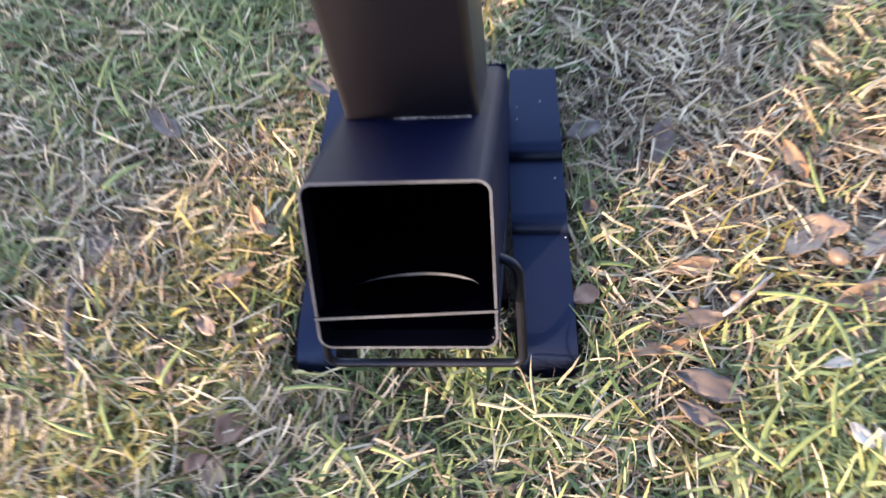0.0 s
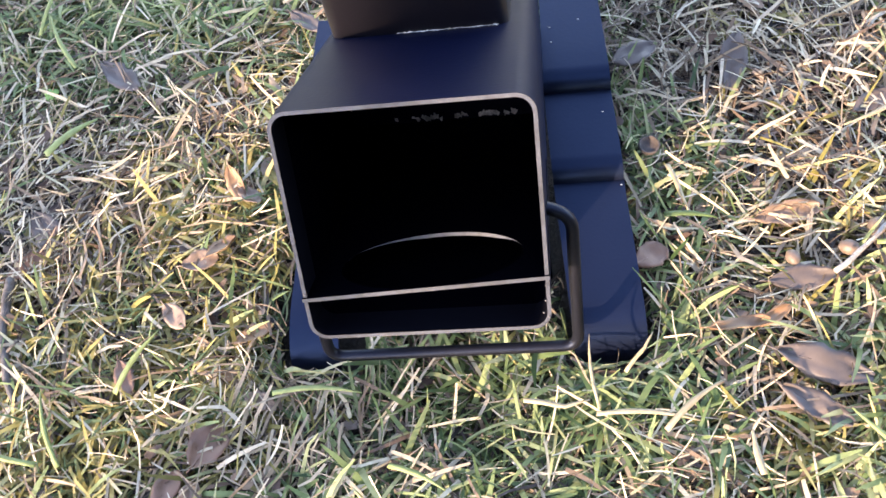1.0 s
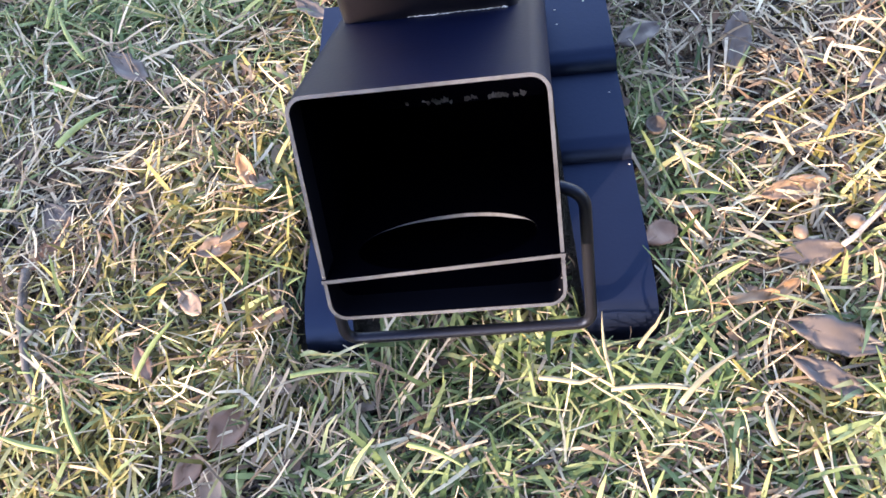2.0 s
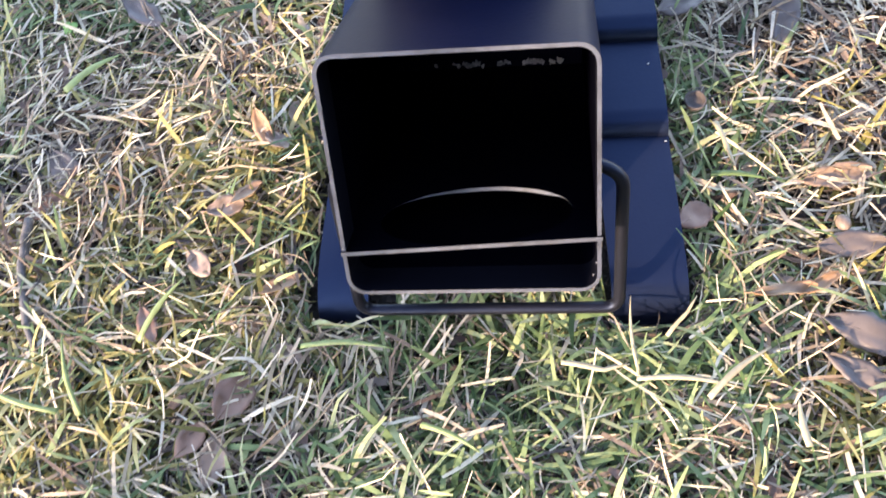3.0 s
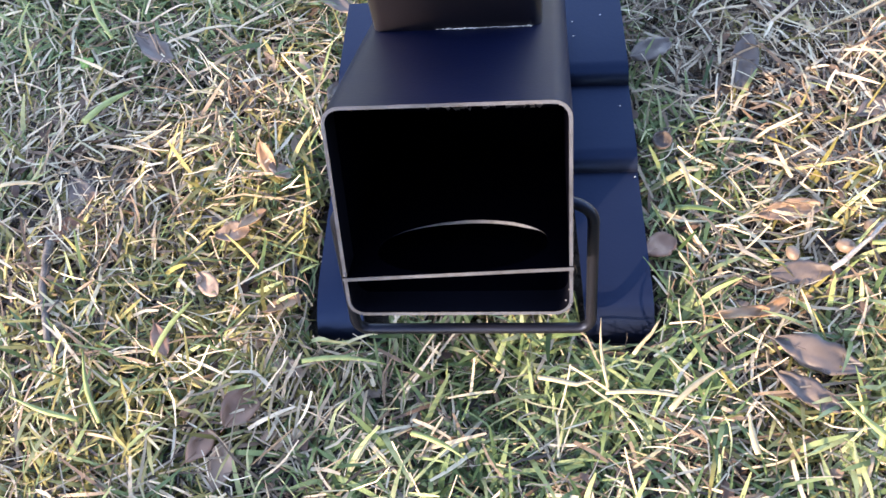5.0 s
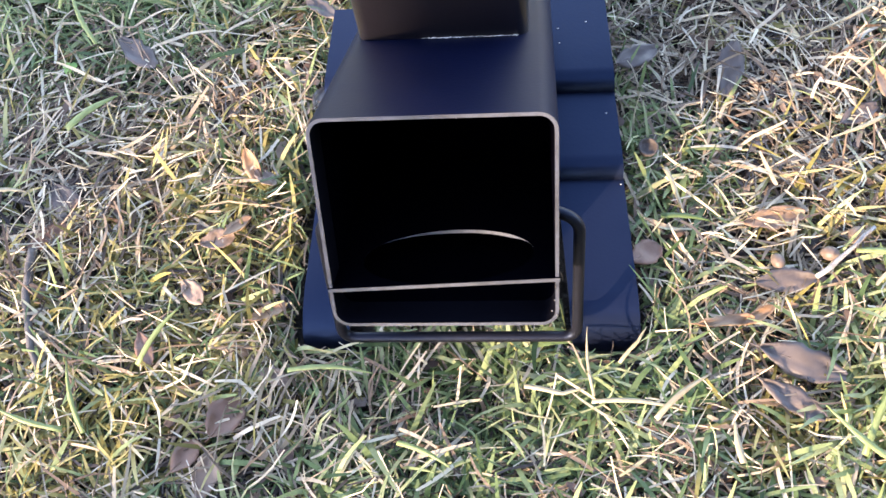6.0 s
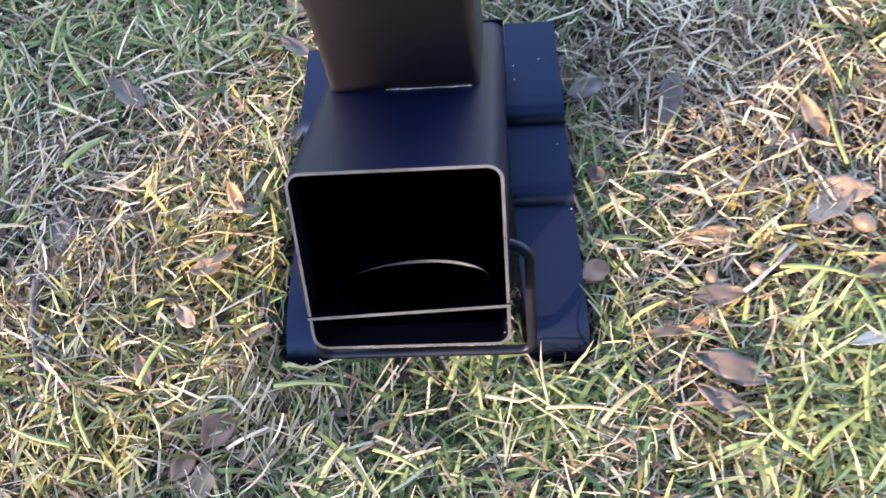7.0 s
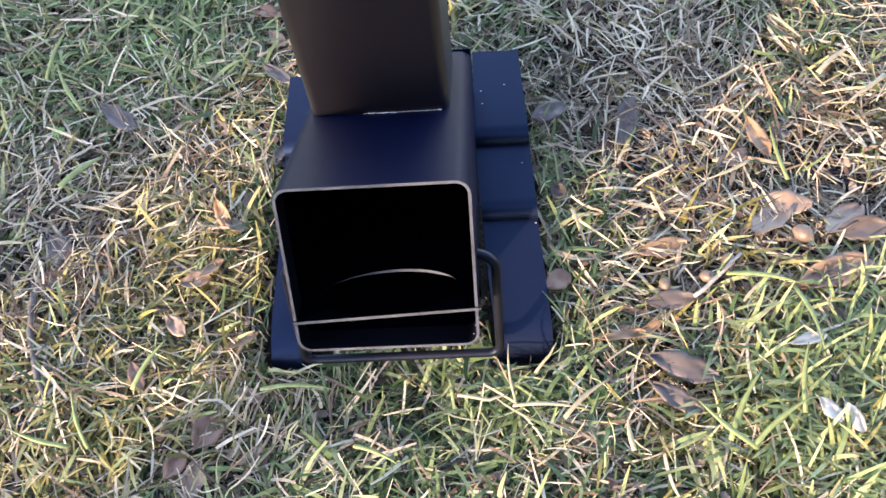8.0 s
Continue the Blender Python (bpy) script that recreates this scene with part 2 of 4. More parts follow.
def build_stove():
    stove = new("rocket_stove")
    stove.matrix_world = Matrix.Translation((0.0018, 0.531, 0.001)) @ pose(0, 0, 0, 0, -0.85, 0.15)
    bpy.context.view_layer.update()
    base = Matrix.Translation((0, -0.53, 0))

    def put(name, bm, mat, label="", parent=None, smooth=False):
        if parent is None:
            bm.transform(base)
        return part(name, bm, mat, parent or stove, label, smooth)

    # feed tube, cut level at the ground and upright at the back
    bm = tube_shell(SIDE / 2, SIDE / 2, 0.0100, WALL, in_tube, (0.0, 0.022, 0.42))
    for co, no in (((0, 0, FOOT_Z), (0, 0, -1)), ((0, BACK_Y, 0), (0, 1, 0))):
        bmesh.ops.bisect_plane(bm, geom=bm.verts[:] + bm.edges[:] + bm.faces[:], plane_co=co, plane_no=no, clear_outer=True)
    tube = put("feed_tube", bm, BLACK, "black painted square steel feed tube")
    auto_smooth(tube)
    rim = -ALONG
    rim_d = rim.dot(RIM_TOP - Vector((0, 0.53, 0)))
    add_material(tube, STEEL, lambda f: f.normal.dot(rim) > 0.98 and abs(rim.dot(f.center) - rim_d) < 0.001)
    mid = RIM_TOP - UP * (SIDE / 2) - Vector((0, 0.53, 0))

    def faces_in(f, d):
        return f.normal.x * d.x + f.normal.dot(UP) * d.dot(UP) < -0.004

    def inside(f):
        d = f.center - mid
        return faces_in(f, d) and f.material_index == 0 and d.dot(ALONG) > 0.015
    add_material(tube, SOOT_SHADE, inside)

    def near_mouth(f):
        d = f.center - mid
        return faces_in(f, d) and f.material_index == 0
    add_material(tube, INNER_SHADE, near_mouth)

    # back plate
    bm = bmesh.new()
    box(bm, -SIDE / 2, SIDE / 2, BACK_Y, BACK_Y + WALL, FOOT_Z, 0.083)
    bmesh.ops.bevel(bm, geom=bm.edges[:], offset=0.0008, segments=1, affect="EDGES")
    put("back_plate", bm, BLACK)

    # added unseen panel, closes the underside to the grass and blocks the low sun
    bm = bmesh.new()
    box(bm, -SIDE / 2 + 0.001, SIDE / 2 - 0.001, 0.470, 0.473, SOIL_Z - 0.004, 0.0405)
    put("shade_panel", bm, SOOT_SHADE, "added black panel that keeps sun from under the feed tube")

    # added unseen plate, closes the tube above the grass and hides lit soil
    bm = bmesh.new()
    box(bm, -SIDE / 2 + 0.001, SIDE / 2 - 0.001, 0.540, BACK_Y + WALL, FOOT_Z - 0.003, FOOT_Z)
    put("dark_floor_blocker", bm, SOOT_SHADE, "added near-black plate that hides lit soil below the tube")

    # shelf with its oval hole, parallel to the tube
    shelf_v = SIDE / 2 - 0.0998
    half = SIDE / 2 + 0.0005
    bm = bmesh.new()
    s0, s1, th = -0.0012, 0.150, 0.0022
    cs, cx, ra, rb = 0.029, 0.001, 0.050, 0.030
    skew = 0.045
    n = 48
    hole = [(cx + ra * math.cos(2 * math.pi * k / n), cs + rb * math.sin(2 * math.pi * k / n)) for k in range(n)]
    outer = []
    for k in range(n):
        a = 2 * math.pi * k / n
        dx, ds = math.cos(a), math.sin(a)
        t = min(((half - cx) / dx if dx > 0 else (-half - cx) / dx) if abs(dx) > 1e-6 else 9, ((s1 - cs) / ds if ds > 0 else (s0 - cs) / ds) if abs(ds) > 1e-6 else 9)
        outer.append((cx + dx * t, cs + ds * t))
    for corner in ((half, s0), (-half, s0), (half, s1), (-half, s1)):
        k = min(range(n), key=lambda i: (outer[i][0] - corner[0]) ** 2 + (outer[i][1] - corner[1]) ** 2)
        outer[k] = corner
    top = [[bm.verts.new(in_tube(u, shelf_v + skew * u, s)) for u, s in loop] for loop in (outer, hole)]
    # the cut edge thins towards both ends of the hole so its lit arc fades
    def lip(u, s):
        return th if s > s1 - 0.001 or s < s0 + 0.001 or abs(u) > half - 0.001 else th * (0.02 + 0.98 * max(0.0, min(1.0, (u + 0.040) / 0.035, (0.048 - u) / 0.010)) * (s > cs))
    low = [[bm.verts.new(in_tube(u, shelf_v + skew * u - lip(u, s), s)) for u, s in loop] for loop in (outer, hole)]
    for k in range(n):
        j = (k + 1) % n
        bm.faces.new((top[0][k], top[0][j], top[1][j], top[1][k]))
        bm.faces.new((low[0][j], low[0][k], low[1][k], low[1][j]))
        bm.faces.new((top[0][j], top[0][k], low[0][k], low[0][j]))
        bm.faces.new((top[1][k], top[1][j], low[1][j], low[1][k]))
    bmesh.ops.recalc_face_normals(bm, faces=bm.faces[:])
    shelf = put("fuel_shelf", bm, SOOT_SHADE, "sooty fuel shelf darkened for shade, with a bare steel edge and oval hole")
    add_material(shelf, STEEL, lambda f: abs(f.normal.dot(UP)) < 0.3)

    # chimney with a weld along its foot
    cw, cy0, ctop = 0.1055, 0.5360, 0.435
    ccx = -0.0035

    def up_place(u, v, s):
        return Vector((ccx + u, cy0 + cw / 2 + v, 0.0 + s))
    bm = tube_shell(cw / 2, cw / 2, 0.008, WALL, up_place, (0.0, ctop))
    for co, no in ((RIM_TOP - UP * 0.0005, -UP),):
        bmesh.ops.bisect_plane(bm, geom=bm.verts[:] + bm.edges[:] + bm.faces[:], plane_co=co, plane_no=no, clear_outer=True)
    chim = put("chimney", bm, CHIMNEY, "satin brown-black square steel chimney standing upright")
    auto_smooth(chim)
    add_material(chim, STEEL, lambda f: f.normal.z > 0.98 and f.center.z > ctop - 0.002)
    random.seed(5)
    line = []
    zc = RIM_TOP.z - (cy0 - RIM_TOP.y) * math.tan(TILT_A)
    for k in range(64):
        x = ccx - cw / 2 + 0.040 + (cw - 0.046) * k / 63
        line.append(Vector((x, cy0 - 0.0008, zc + 0.0012 + random.uniform(-0.0004, 0.0004))))
    put("weld_bead", sweep(line, 0.0008, 6, [0.0001 + 0.0004 * random.random() ** 2 for _ in line]), WELD, "thin bright weld line at the chimney foot")

    # ragged row of pale specks on an added dark backing below the chimney front
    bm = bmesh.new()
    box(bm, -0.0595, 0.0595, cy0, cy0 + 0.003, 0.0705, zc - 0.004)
    put("speck_backing", bm, SOOT_SHADE)
    random.seed(23)
    bm = bmesh.new()
    for k in range(70):
        x = -0.033 + 0.080 * random.random()
        if noise.noise((x * 130, 2, 4)) < -0.12:
            continue
        blob = bmesh.ops.create_icosphere(bm, subdivisions=1, radius=random.uniform(0.0005, 0.0015))
        for v in blob["verts"]:
            v.co = Vector((v.co.x * random.uniform(0.8, 1.9), v.co.y * 0.5, v.co.z)) + Vector((x, cy0 - 0.0004, 0.0745 + 0.0035 * noise.noise((x * 260, 0, 0)) + random.gauss(0, 0.0014)))
    put("pale_specks", bm, WELD_DULL, "ragged row of dull grey specks")

    # stepped feet, bent from strip
    def foot(side):
        prof = [(0.703 if side > 0 else 0.685, 0.0250), (0.640, 0.0250), (0.6150, 0.0250)]
        for yc, zt, dz, run in ((0.6150, 0.0250, 0.0125, 0.0150), (0.5430, 0.0125, 0.0125, 0.0150)):
            # each plate rolls down over a rounded nose on to the next one
            for k in range(1, 13):
                a = radians(90 * k / 12)
                prof.append((yc - run * math.sin(a), zt - dz * (1 - math.cos(a))))
            if zt > 0.02:
                prof.append((0.5430, 0.0125))
        y_bend, reach = (0.436, 0.031) if side > 0 else (0.449, 0.046)
        prof.append((y_bend, 0.0))
        for k in range(1, 13):
            a = radians(88 * k / 12)
            prof.append((y_bend - reach * math.sin(a), -0.026 * (1 - math.cos(a))))
        prof += [(y_bend - reach - 0.0002, -0.029), (y_bend - reach - 0.0002, SOIL_Z - 0.003)]

        def edges(y):
            k = (0.70 - y) / 0.27
            return (0.0648 + 0.017 * max(0, k - 0.45), 0.1085 + 0.0135 * k) if side > 0 else (-0.1110 - 0.0045 * k, -0.0668 - 0.015 * max(0.0, min(1.0, (0.475 - y) / 0.03)))
        bm = bmesh.new()
        rows = []
        for i, (y, z) in enumerate(prof):
            y2, z2 = prof[min(i + 1, len(prof) - 1)]
            y1, z1 = prof[max(i - 1, 0)]
            ty, tz = y2 - y1, z2 - z1
            ln = math.hypot(ty, tz)
            ny, nz = -tz / ln, ty / ln
            if nz > 0 or (abs(nz) < 1e-6 and ny > 0):
                ny, nz = -ny, -nz
            th2 = 0.0025
            x0, x1 = edges(y)
            rows.append([bm.verts.new((x, y + o * ny, z + o * nz)) for x, o in ((x0, 0), (x1, 0), (x1, th2), (x0, th2))])
        for a, b in zip(rows, rows[1:]):
            for k in range(4):
                bm.faces.new((a[k], a[(k + 1) % 4], b[(k + 1) % 4], b[k]))
        bm.faces.new(rows[0])
        bm.faces.new(rows[-1][::-1])
        bmesh.ops.recalc_face_normals(bm, faces=bm.faces[:])
        ob = put("foot_plate", bm, FOOT_PAINT, "black stepped steel foot strip with a down-turned toe")
        auto_smooth(ob, 50)
    foot(1)
    foot(-1)

    # bent rod leg: pivots on both sides of the tube, crossbar under the mouth
    rod = 0.0037
    top_p, low_p = (0.428, 0.113), (0.3985, 0.008)
    corners = [Vector((-0.064, top_p[0] + 0.003, top_p[1] + 0.004)), Vector((-0.0780, *top_p)), Vector((-0.0815, *low_p)), Vector((0.0785, *low_p)), Vector((0.0780, *top_p)), Vector((0.064, top_p[0] + 0.003, top_p[1] + 0.004))]
    path = [corners[0]]
    for a, b, c in zip(corners, corners[1:], corners[2:]):
        r = min(0.011, (b - a).length * 0.6)
        p, q = b + (a - b).normalized() * r, b + (c - b).normalized() * r
        for k in range(8):
            t = k / 7
            path.append(p * (1 - t) ** 2 + b * 2 * t * (1 - t) + q * t ** 2)
    path.append(corners[-1])
    leg = put("rod_leg", sweep(path, rod, 14), ROD_PAINT, "black bent round-bar leg under the mouth", smooth=True)
    auto_smooth(leg, 50)

    # bolt head on the side of the tube
    bm = sweep([Vector((-0.0635, 0.528, 0.098)), Vector((-0.070, 0.528, 0.098)), Vector((-0.072, 0.528, 0.098)), Vector((-0.081, 0.528, 0.098)), Vector((-0.0825, 0.528, 0.098))], 0.005, 14, [0.0055, 0.0055, 0.0075, 0.0075, 0.006])
    auto_smooth(put("bolt", bm, BLACK, "grey round bolt head"), 40)
    # weld dots where shelf and seam meet the rim
    random.seed(11)
    for u, v in ((0.062, shelf_v - 0.012), (0.0625, shelf_v - 0.003), (0.0605, -SIDE / 2 + 0.010), (-0.0635, shelf_v - 0.001), (0.0632, shelf_v - 0.022)):
        bm = bmesh.new()
        bmesh.ops.create_icosphere(bm, subdivisions=2, radius=0.0005)
        for vert in bm.verts:
            vert.co = in_tube(u, v, -0.0004) + vert.co * (1 + 0.35 * noise.noise(vert.co * 900))
        put("weld_dot", bm, WELD_DULL, smooth=True)
    for x, y, z in ((0.0935, 0.661, 0.0252), (0.1060, 0.580, 0.0127), (0.1150, 0.5235, 0.0005), (0.0715, 0.655, 0.0252), (0.0722, 0.640, 0.0252)):
        bm = bmesh.new()
        bmesh.ops.create_icosphere(bm, subdivisions=1, radius=0.0006)
        for vert in bm.verts:
            vert.co = Vector((x, y, z)) + Vector((vert.co.x * 1.6, vert.co.y, vert.co.z * 0.6))
        put("spatter", bm, WELD, smooth=True)
    tagged(stove, "black steel rocket stove with slanted square feed tube on grass", "stove")
    return stove


build_stove()


# ---- lawn ----
def patches(x, y, spots):
    """Sum of soft round patches (x, y, radius, weight)."""
    total = np.zeros_like(x)
    for px, py, r, w in spots:
        total += w * np.exp(-((x - px) ** 2 + (y - py) ** 2) / (r * r))
    return total


GREEN_SPOTS = [(0.17, 0.59, 0.06, 0.4), (0.18, 0.50, 0.05, 0.4), (0.16, 0.55, 0.06, 0.9), (0.22, 0.72, 0.12, -0.6), (0.03, 0.32, 0.12, 1.2), (0.30, 0.33, 0.09, 1.2), (0.20, 0.30, 0.08, 0.6), (-0.33, 0.78, 0.13, 1.1), (-0.20, 0.84, 0.12, 0.7), (-0.27, 0.34, 0.10, 0.9), (0.42, 0.65, 0.08, 0.4), (-0.34, 0.42, 0.05, 0.4),
               (-0.15, 0.50, 0.08, 0.9), (-0.22, 0.45, 0.06, 0.3), (-0.12, 0.60, 0.05, 0.2), (-0.33, 0.56, 0.11, -0.8), (-0.14, 0.36, 0.06, -0.5), (0.10, 0.26, 0.1, -0.4), (0.30, 0.57, 0.12, -1.2), (0.22, 0.43, 0.07, -0.5), (-0.30, 0.53, 0.07, -0.6), (-0.22, 0.62, 0.07, -0.4), (0.36, 0.50, 0.08, -0.6), (-0.17, 0.33, 0.05, -0.4)]


OLIVE_SPOTS = [(-0.17, 0.47, 0.09, 0.9), (-0.22, 0.36, 0.08, 0.7), (-0.30, 0.30, 0.08, 0.7), (-0.28, 0.45, 0.08, 0.5), (-0.20, 0.60, 0.09, 0.35), (0.33, 0.36, 0.08, 0.7), (0.20, 0.33, 0.05, 0.4), (0.28, 0.50, 0.09, 0.35), (0.02, 0.31, 0.10, -0.5)]
BARE_SPOTS = [(-0.37, 0.50, 0.05, 0.8), (0.31, 0.505, 0.05, 0.6), (0.21, 0.42, 0.035, 0.6), (-0.145, 0.455, 0.035, 0.6), (0.32, 0.60, 0.05, 0.5), (-0.17, 0.315, 0.04, 0.5), (-0.135, 0.66, 0.04, 0.5), (0.26, 0.465, 0.035, 0.5)]
LITTER_SPOTS = [(-0.36, 0.52, 0.07, 0.6), (-0.15, 0.45, 0.04, 0.5), (0.30, 0.53, 0.10, 0.6), (-0.15, 0.31, 0.06, 0.5), (0.17, 0.41, 0.05, 0.4)]


def smooth_field(x, y, seed, scale):
    """Slow random field from a few sine waves."""
    rs = np.random.RandomState(seed)
    out = np.zeros_like(x)
    for _ in range(10):
        a, f, p = rs.uniform(0, 2 * np.pi), scale * rs.uniform(0.6, 1.8), rs.uniform(0, 2 * np.pi)
        out += np.sin((x * np.cos(a) + y * np.sin(a)) * f + p)
    return out / 3.2


def hits_stove(px, py, pz):
    ax = np.abs(px)
    inner = np.where(px > 0, 0.0655 + 0.017 * np.clip((0.70 - py) / 0.27 - 0.45, 0, 1), 0.066)
    feet = (ax > inner) & (px < 0.1085 + 0.05 * (0.70 - py) + 0.0015) & (px > -0.1125 - 0.0166 * (0.70 - py)) & (py > 0.4015) & (py < 0.706) & (pz < 0.028 - np.clip((0.60 - py) / 0.14, 0, 1) * 0.020 + np.clip((0.46 - py) / 0.04, 0, 1) * 0.012)
    under = 0.104 - (py - 0.3665) * 0.577
    over = 0.2145 - (py - 0.43) * 0.577
    body = (ax < 0.067) & (py > 0.362) & (py < 0.662) & (pz > under - 0.002) & (pz < over + 0.003)
    under_panel = (ax < 0.066) & (py > 0.464) & (py < 0.662)
    chim = under_panel | (ax < 0.056) & (py > 0.53) & (py < 0.65)
    return feet | body | chim


def blades(name, n, seed, region, mat, label, length, width, rise, sag, lift, want, tuft=1, spread=0.0, seg=4, twist=0.5, blunt=0.06, curl=0.35, kink=0.0, comb=0.0):
    """n grass or straw blades as tapered bent strips in one mesh."""
    rs = np.random.RandomState(seed)
    x0, x1, y0, y1 = region
    m = n // tuft
    x, y = rs.uniform(x0, x1, m * 3), rs.uniform(y0, y1, m * 3)
    keep = rs.rand(m * 3) < np.clip(want(x, y), 0.0, 1.0)
    x, y = x[keep][:m], y[keep][:m]
    heading = rs.uniform(0, 2 * np.pi, len(x))
    if comb:
        # matted: neighbours lie in drifting common directions
        heading = np.where(rs.rand(len(x)) < comb, 2.2 * smooth_field(x, y, 51, 17) + rs.normal(0, 0.45, len(x)) + np.pi * rs.randint(0, 2, len(x)), heading)
    x, y = np.repeat(x, tuft), np.repeat(y, tuft)
    k = len(x)
    if tuft > 1:
        x, y = x + rs.normal(0, spread, k), y + rs.normal(0, spread, k)
        az = np.repeat(heading, tuft) + rs.normal(0, 1.0, k)
    else:
        az = np.repeat(heading, tuft)
    ln = rs.uniform(*length, k) * rs.uniform(0.7, 1.1, k)
    wd = rs.uniform(*width, k)
    e0 = np.radians(rs.uniform(*rise, k))
    cv = np.radians(rs.uniform(*sag, k))
    turn = rs.normal(0, curl, k)
    fold = rs.normal(0, 1.0, k) * kink * (rs.rand(k) < 0.4)
    fold_at = rs.uniform(0.3, 0.75, k)
    soil = SOIL_Z + 0.004 * smooth_field(x, y, 3, 20)
    pz = soil + rs.uniform(*lift, k)
    px, py = x.copy(), y.copy()
    roll = rs.normal(0, twist, k)
    rows = []
    for s in range(seg + 1):
        t = s / seg
        e = e0 - cv * t
        a = az + turn * t + np.where(t > fold_at, fold, 0.0)
        w = wd * (0.75 + 0.6 * t - 0.95 * t * t) * 0.5 if s < seg else wd * blunt
        lx, ly = -np.sin(a), np.cos(a)
        cr, sr = np.cos(roll * (1 - 0.5 * t)), np.sin(roll * (1 - 0.5 * t))
        ux, uy, uz = -np.cos(a) * np.sin(e), -np.sin(a) * np.sin(e), np.cos(e)
        wx, wy, wz = w * (lx * cr + ux * sr), w * (ly * cr + uy * sr), w * uz * sr
        rows.append((np.stack((px - wx, py - wy, pz - wz), 1), np.stack((px + wx, py + wy, pz + wz), 1)))
        step = ln / seg
        px, py, pz = px + step * np.cos(e) * np.cos(a), py + step * np.cos(e) * np.sin(a), np.maximum(pz + step * np.sin(e), soil + 0.001)
    pts = np.stack([p for r in rows for p in r], 1)
    good = ~hits_stove(pts[..., 0], pts[..., 1], pts[..., 2]).any(1)
    pts = pts[good]
    k, per = len(pts), 2 * (seg + 1)
    quad = np.array([(2 * s, 2 * s + 1, 2 * s + 3, 2 * s + 2) for s in range(seg)])
    faces = (quad[None] + (np.arange(k) * per)[:, None, None]).reshape(-1, 4)
    me = bpy.data.meshes.new(name)
    me.vertices.add(k * per)
    me.vertices.foreach_set("co", pts.astype(np.float32).ravel())
    me.loops.add(faces.size)
    me.loops.foreach_set("vertex_index", faces.astype(np.int32).ravel())
    me.polygons.add(len(faces))
    me.polygons.foreach_set("loop_start", np.arange(0, faces.size, 4, dtype=np.int32))
    me.polygons.foreach_set("use_smooth", np.ones(len(faces), dtype=bool))
    me.update(calc_edges=True)
    me.materials.append(mat)
    return tagged(new(name, me), label, "grass", kind="stuff")


NEAR = (-0.66, 0.66, 0.14, 1.06)
WIDE = (-2.2, 2.2, -1.4, 3.0)


def green_share(x, y):
    return 0.36 + patches(x, y, GREEN_SPOTS) * 0.55 + 0.26 * smooth_field(x, y, 8, 26)


def dry_share(x, y):
    return 1.0 - 0.75 * green_share(x, y) - patches(x, y, BARE_SPOTS)


def far_only(f):
    def g(x, y):
        near = (x > NEAR[0]) & (x < NEAR[1]) & (y > NEAR[2]) & (y < NEAR[3])
        fade = np.clip((2.2 - np.hypot(x, y - 0.8)) / 1.0, 0.0, 1.0)
        return np.where(near, 0.0, f(x, y) * fade)
    return g


def olive_share(x, y):
    return np.clip(0.12 + patches(x, y, OLIVE_SPOTS) + 0.15 * smooth_field(x, y, 14, 30), 0.0, 1.0)


def round_stove(x, y):
    """Grass left standing close along the feet and the toes."""
    dx = np.maximum(np.abs(x + 0.002) - 0.117, 0.0)
    dy = np.maximum(np.maximum(0.404 - y, y - 0.70), 0.0)
    return np.exp(-np.hypot(dx, dy) / 0.012)


blades("thatch", 27000, 21, NEAR, THATCH, "matted dead thatch low over the soil, darkened for shade between blades", (0.02, 0.055), (0.0012, 0.0032), (-4, 20), (-10, 30), (0.001, 0.016), lambda x, y: 0.75 + 0 * x, twist=0.9, blunt=0.25, curl=0.6, kink=0.5)
blades("dry_grass", 20500, 22, NEAR, STRAW, "pale dry straw blades lying over the lawn", (0.016, 0.052), (0.0013, 0.0036), (-3, 26), (-8, 36), (0.006, 0.027), dry_share, seg=5, twist=0.9, blunt=0.24, curl=0.28, kink=0.35, comb=0.5)
blades("dry_grass", 20000, 24, NEAR, STRAW, "fine dry grass threads matted over the lawn", (0.012, 0.042), (0.0007, 0.0017), (-5, 35), (-25, 55), (0.006, 0.029), lambda x, y: 0.35 + 0.65 * dry_share(x, y), seg=5, twist=0.9, blunt=0.25, curl=0.45, kink=0.5, comb=0.4)
blades("green_grass", 19500, 23, NEAR, GREEN, "short green lawn grass in loose tufts", (0.026, 0.060), (0.0022, 0.0052), (12, 60), (15, 80), (0.0, 0.012), lambda x, y: green_share(x, y) * (1.1 - olive_share(x, y)), tuft=5, spread=0.007, seg=5, blunt=0.12, curl=0.3, kink=0.2)
blades("olive_grass", 14000, 27, NEAR, OLIVE, "yellowing olive lawn grass in loose tufts", (0.022, 0.055), (0.0016, 0.0044), (10, 55), (15, 80), (0.002, 0.014), olive_share, tuft=5, spread=0.007, seg=5, blunt=0.12, curl=0.3, kink=0.2)
blades("green_grass", 11000, 25, NEAR, GREEN, "fine green grass shoots between the straw", (0.014, 0.042), (0.0009, 0.0021), (8, 60), (10, 85), (0.004, 0.020), lambda x, y: 0.2 + green_share(x, y), tuft=3, spread=0.006, curl=0.5, kink=0.3)
blades("green_grass", 1500, 28, (-0.17, 0.17, 0.36, 0.74), GREEN, "short green grass close round the stove", (0.020, 0.042), (0.0014, 0.0034), (25, 75), (10, 70), (0.0, 0.008), round_stove, tuft=3, spread=0.005, curl=0.4)
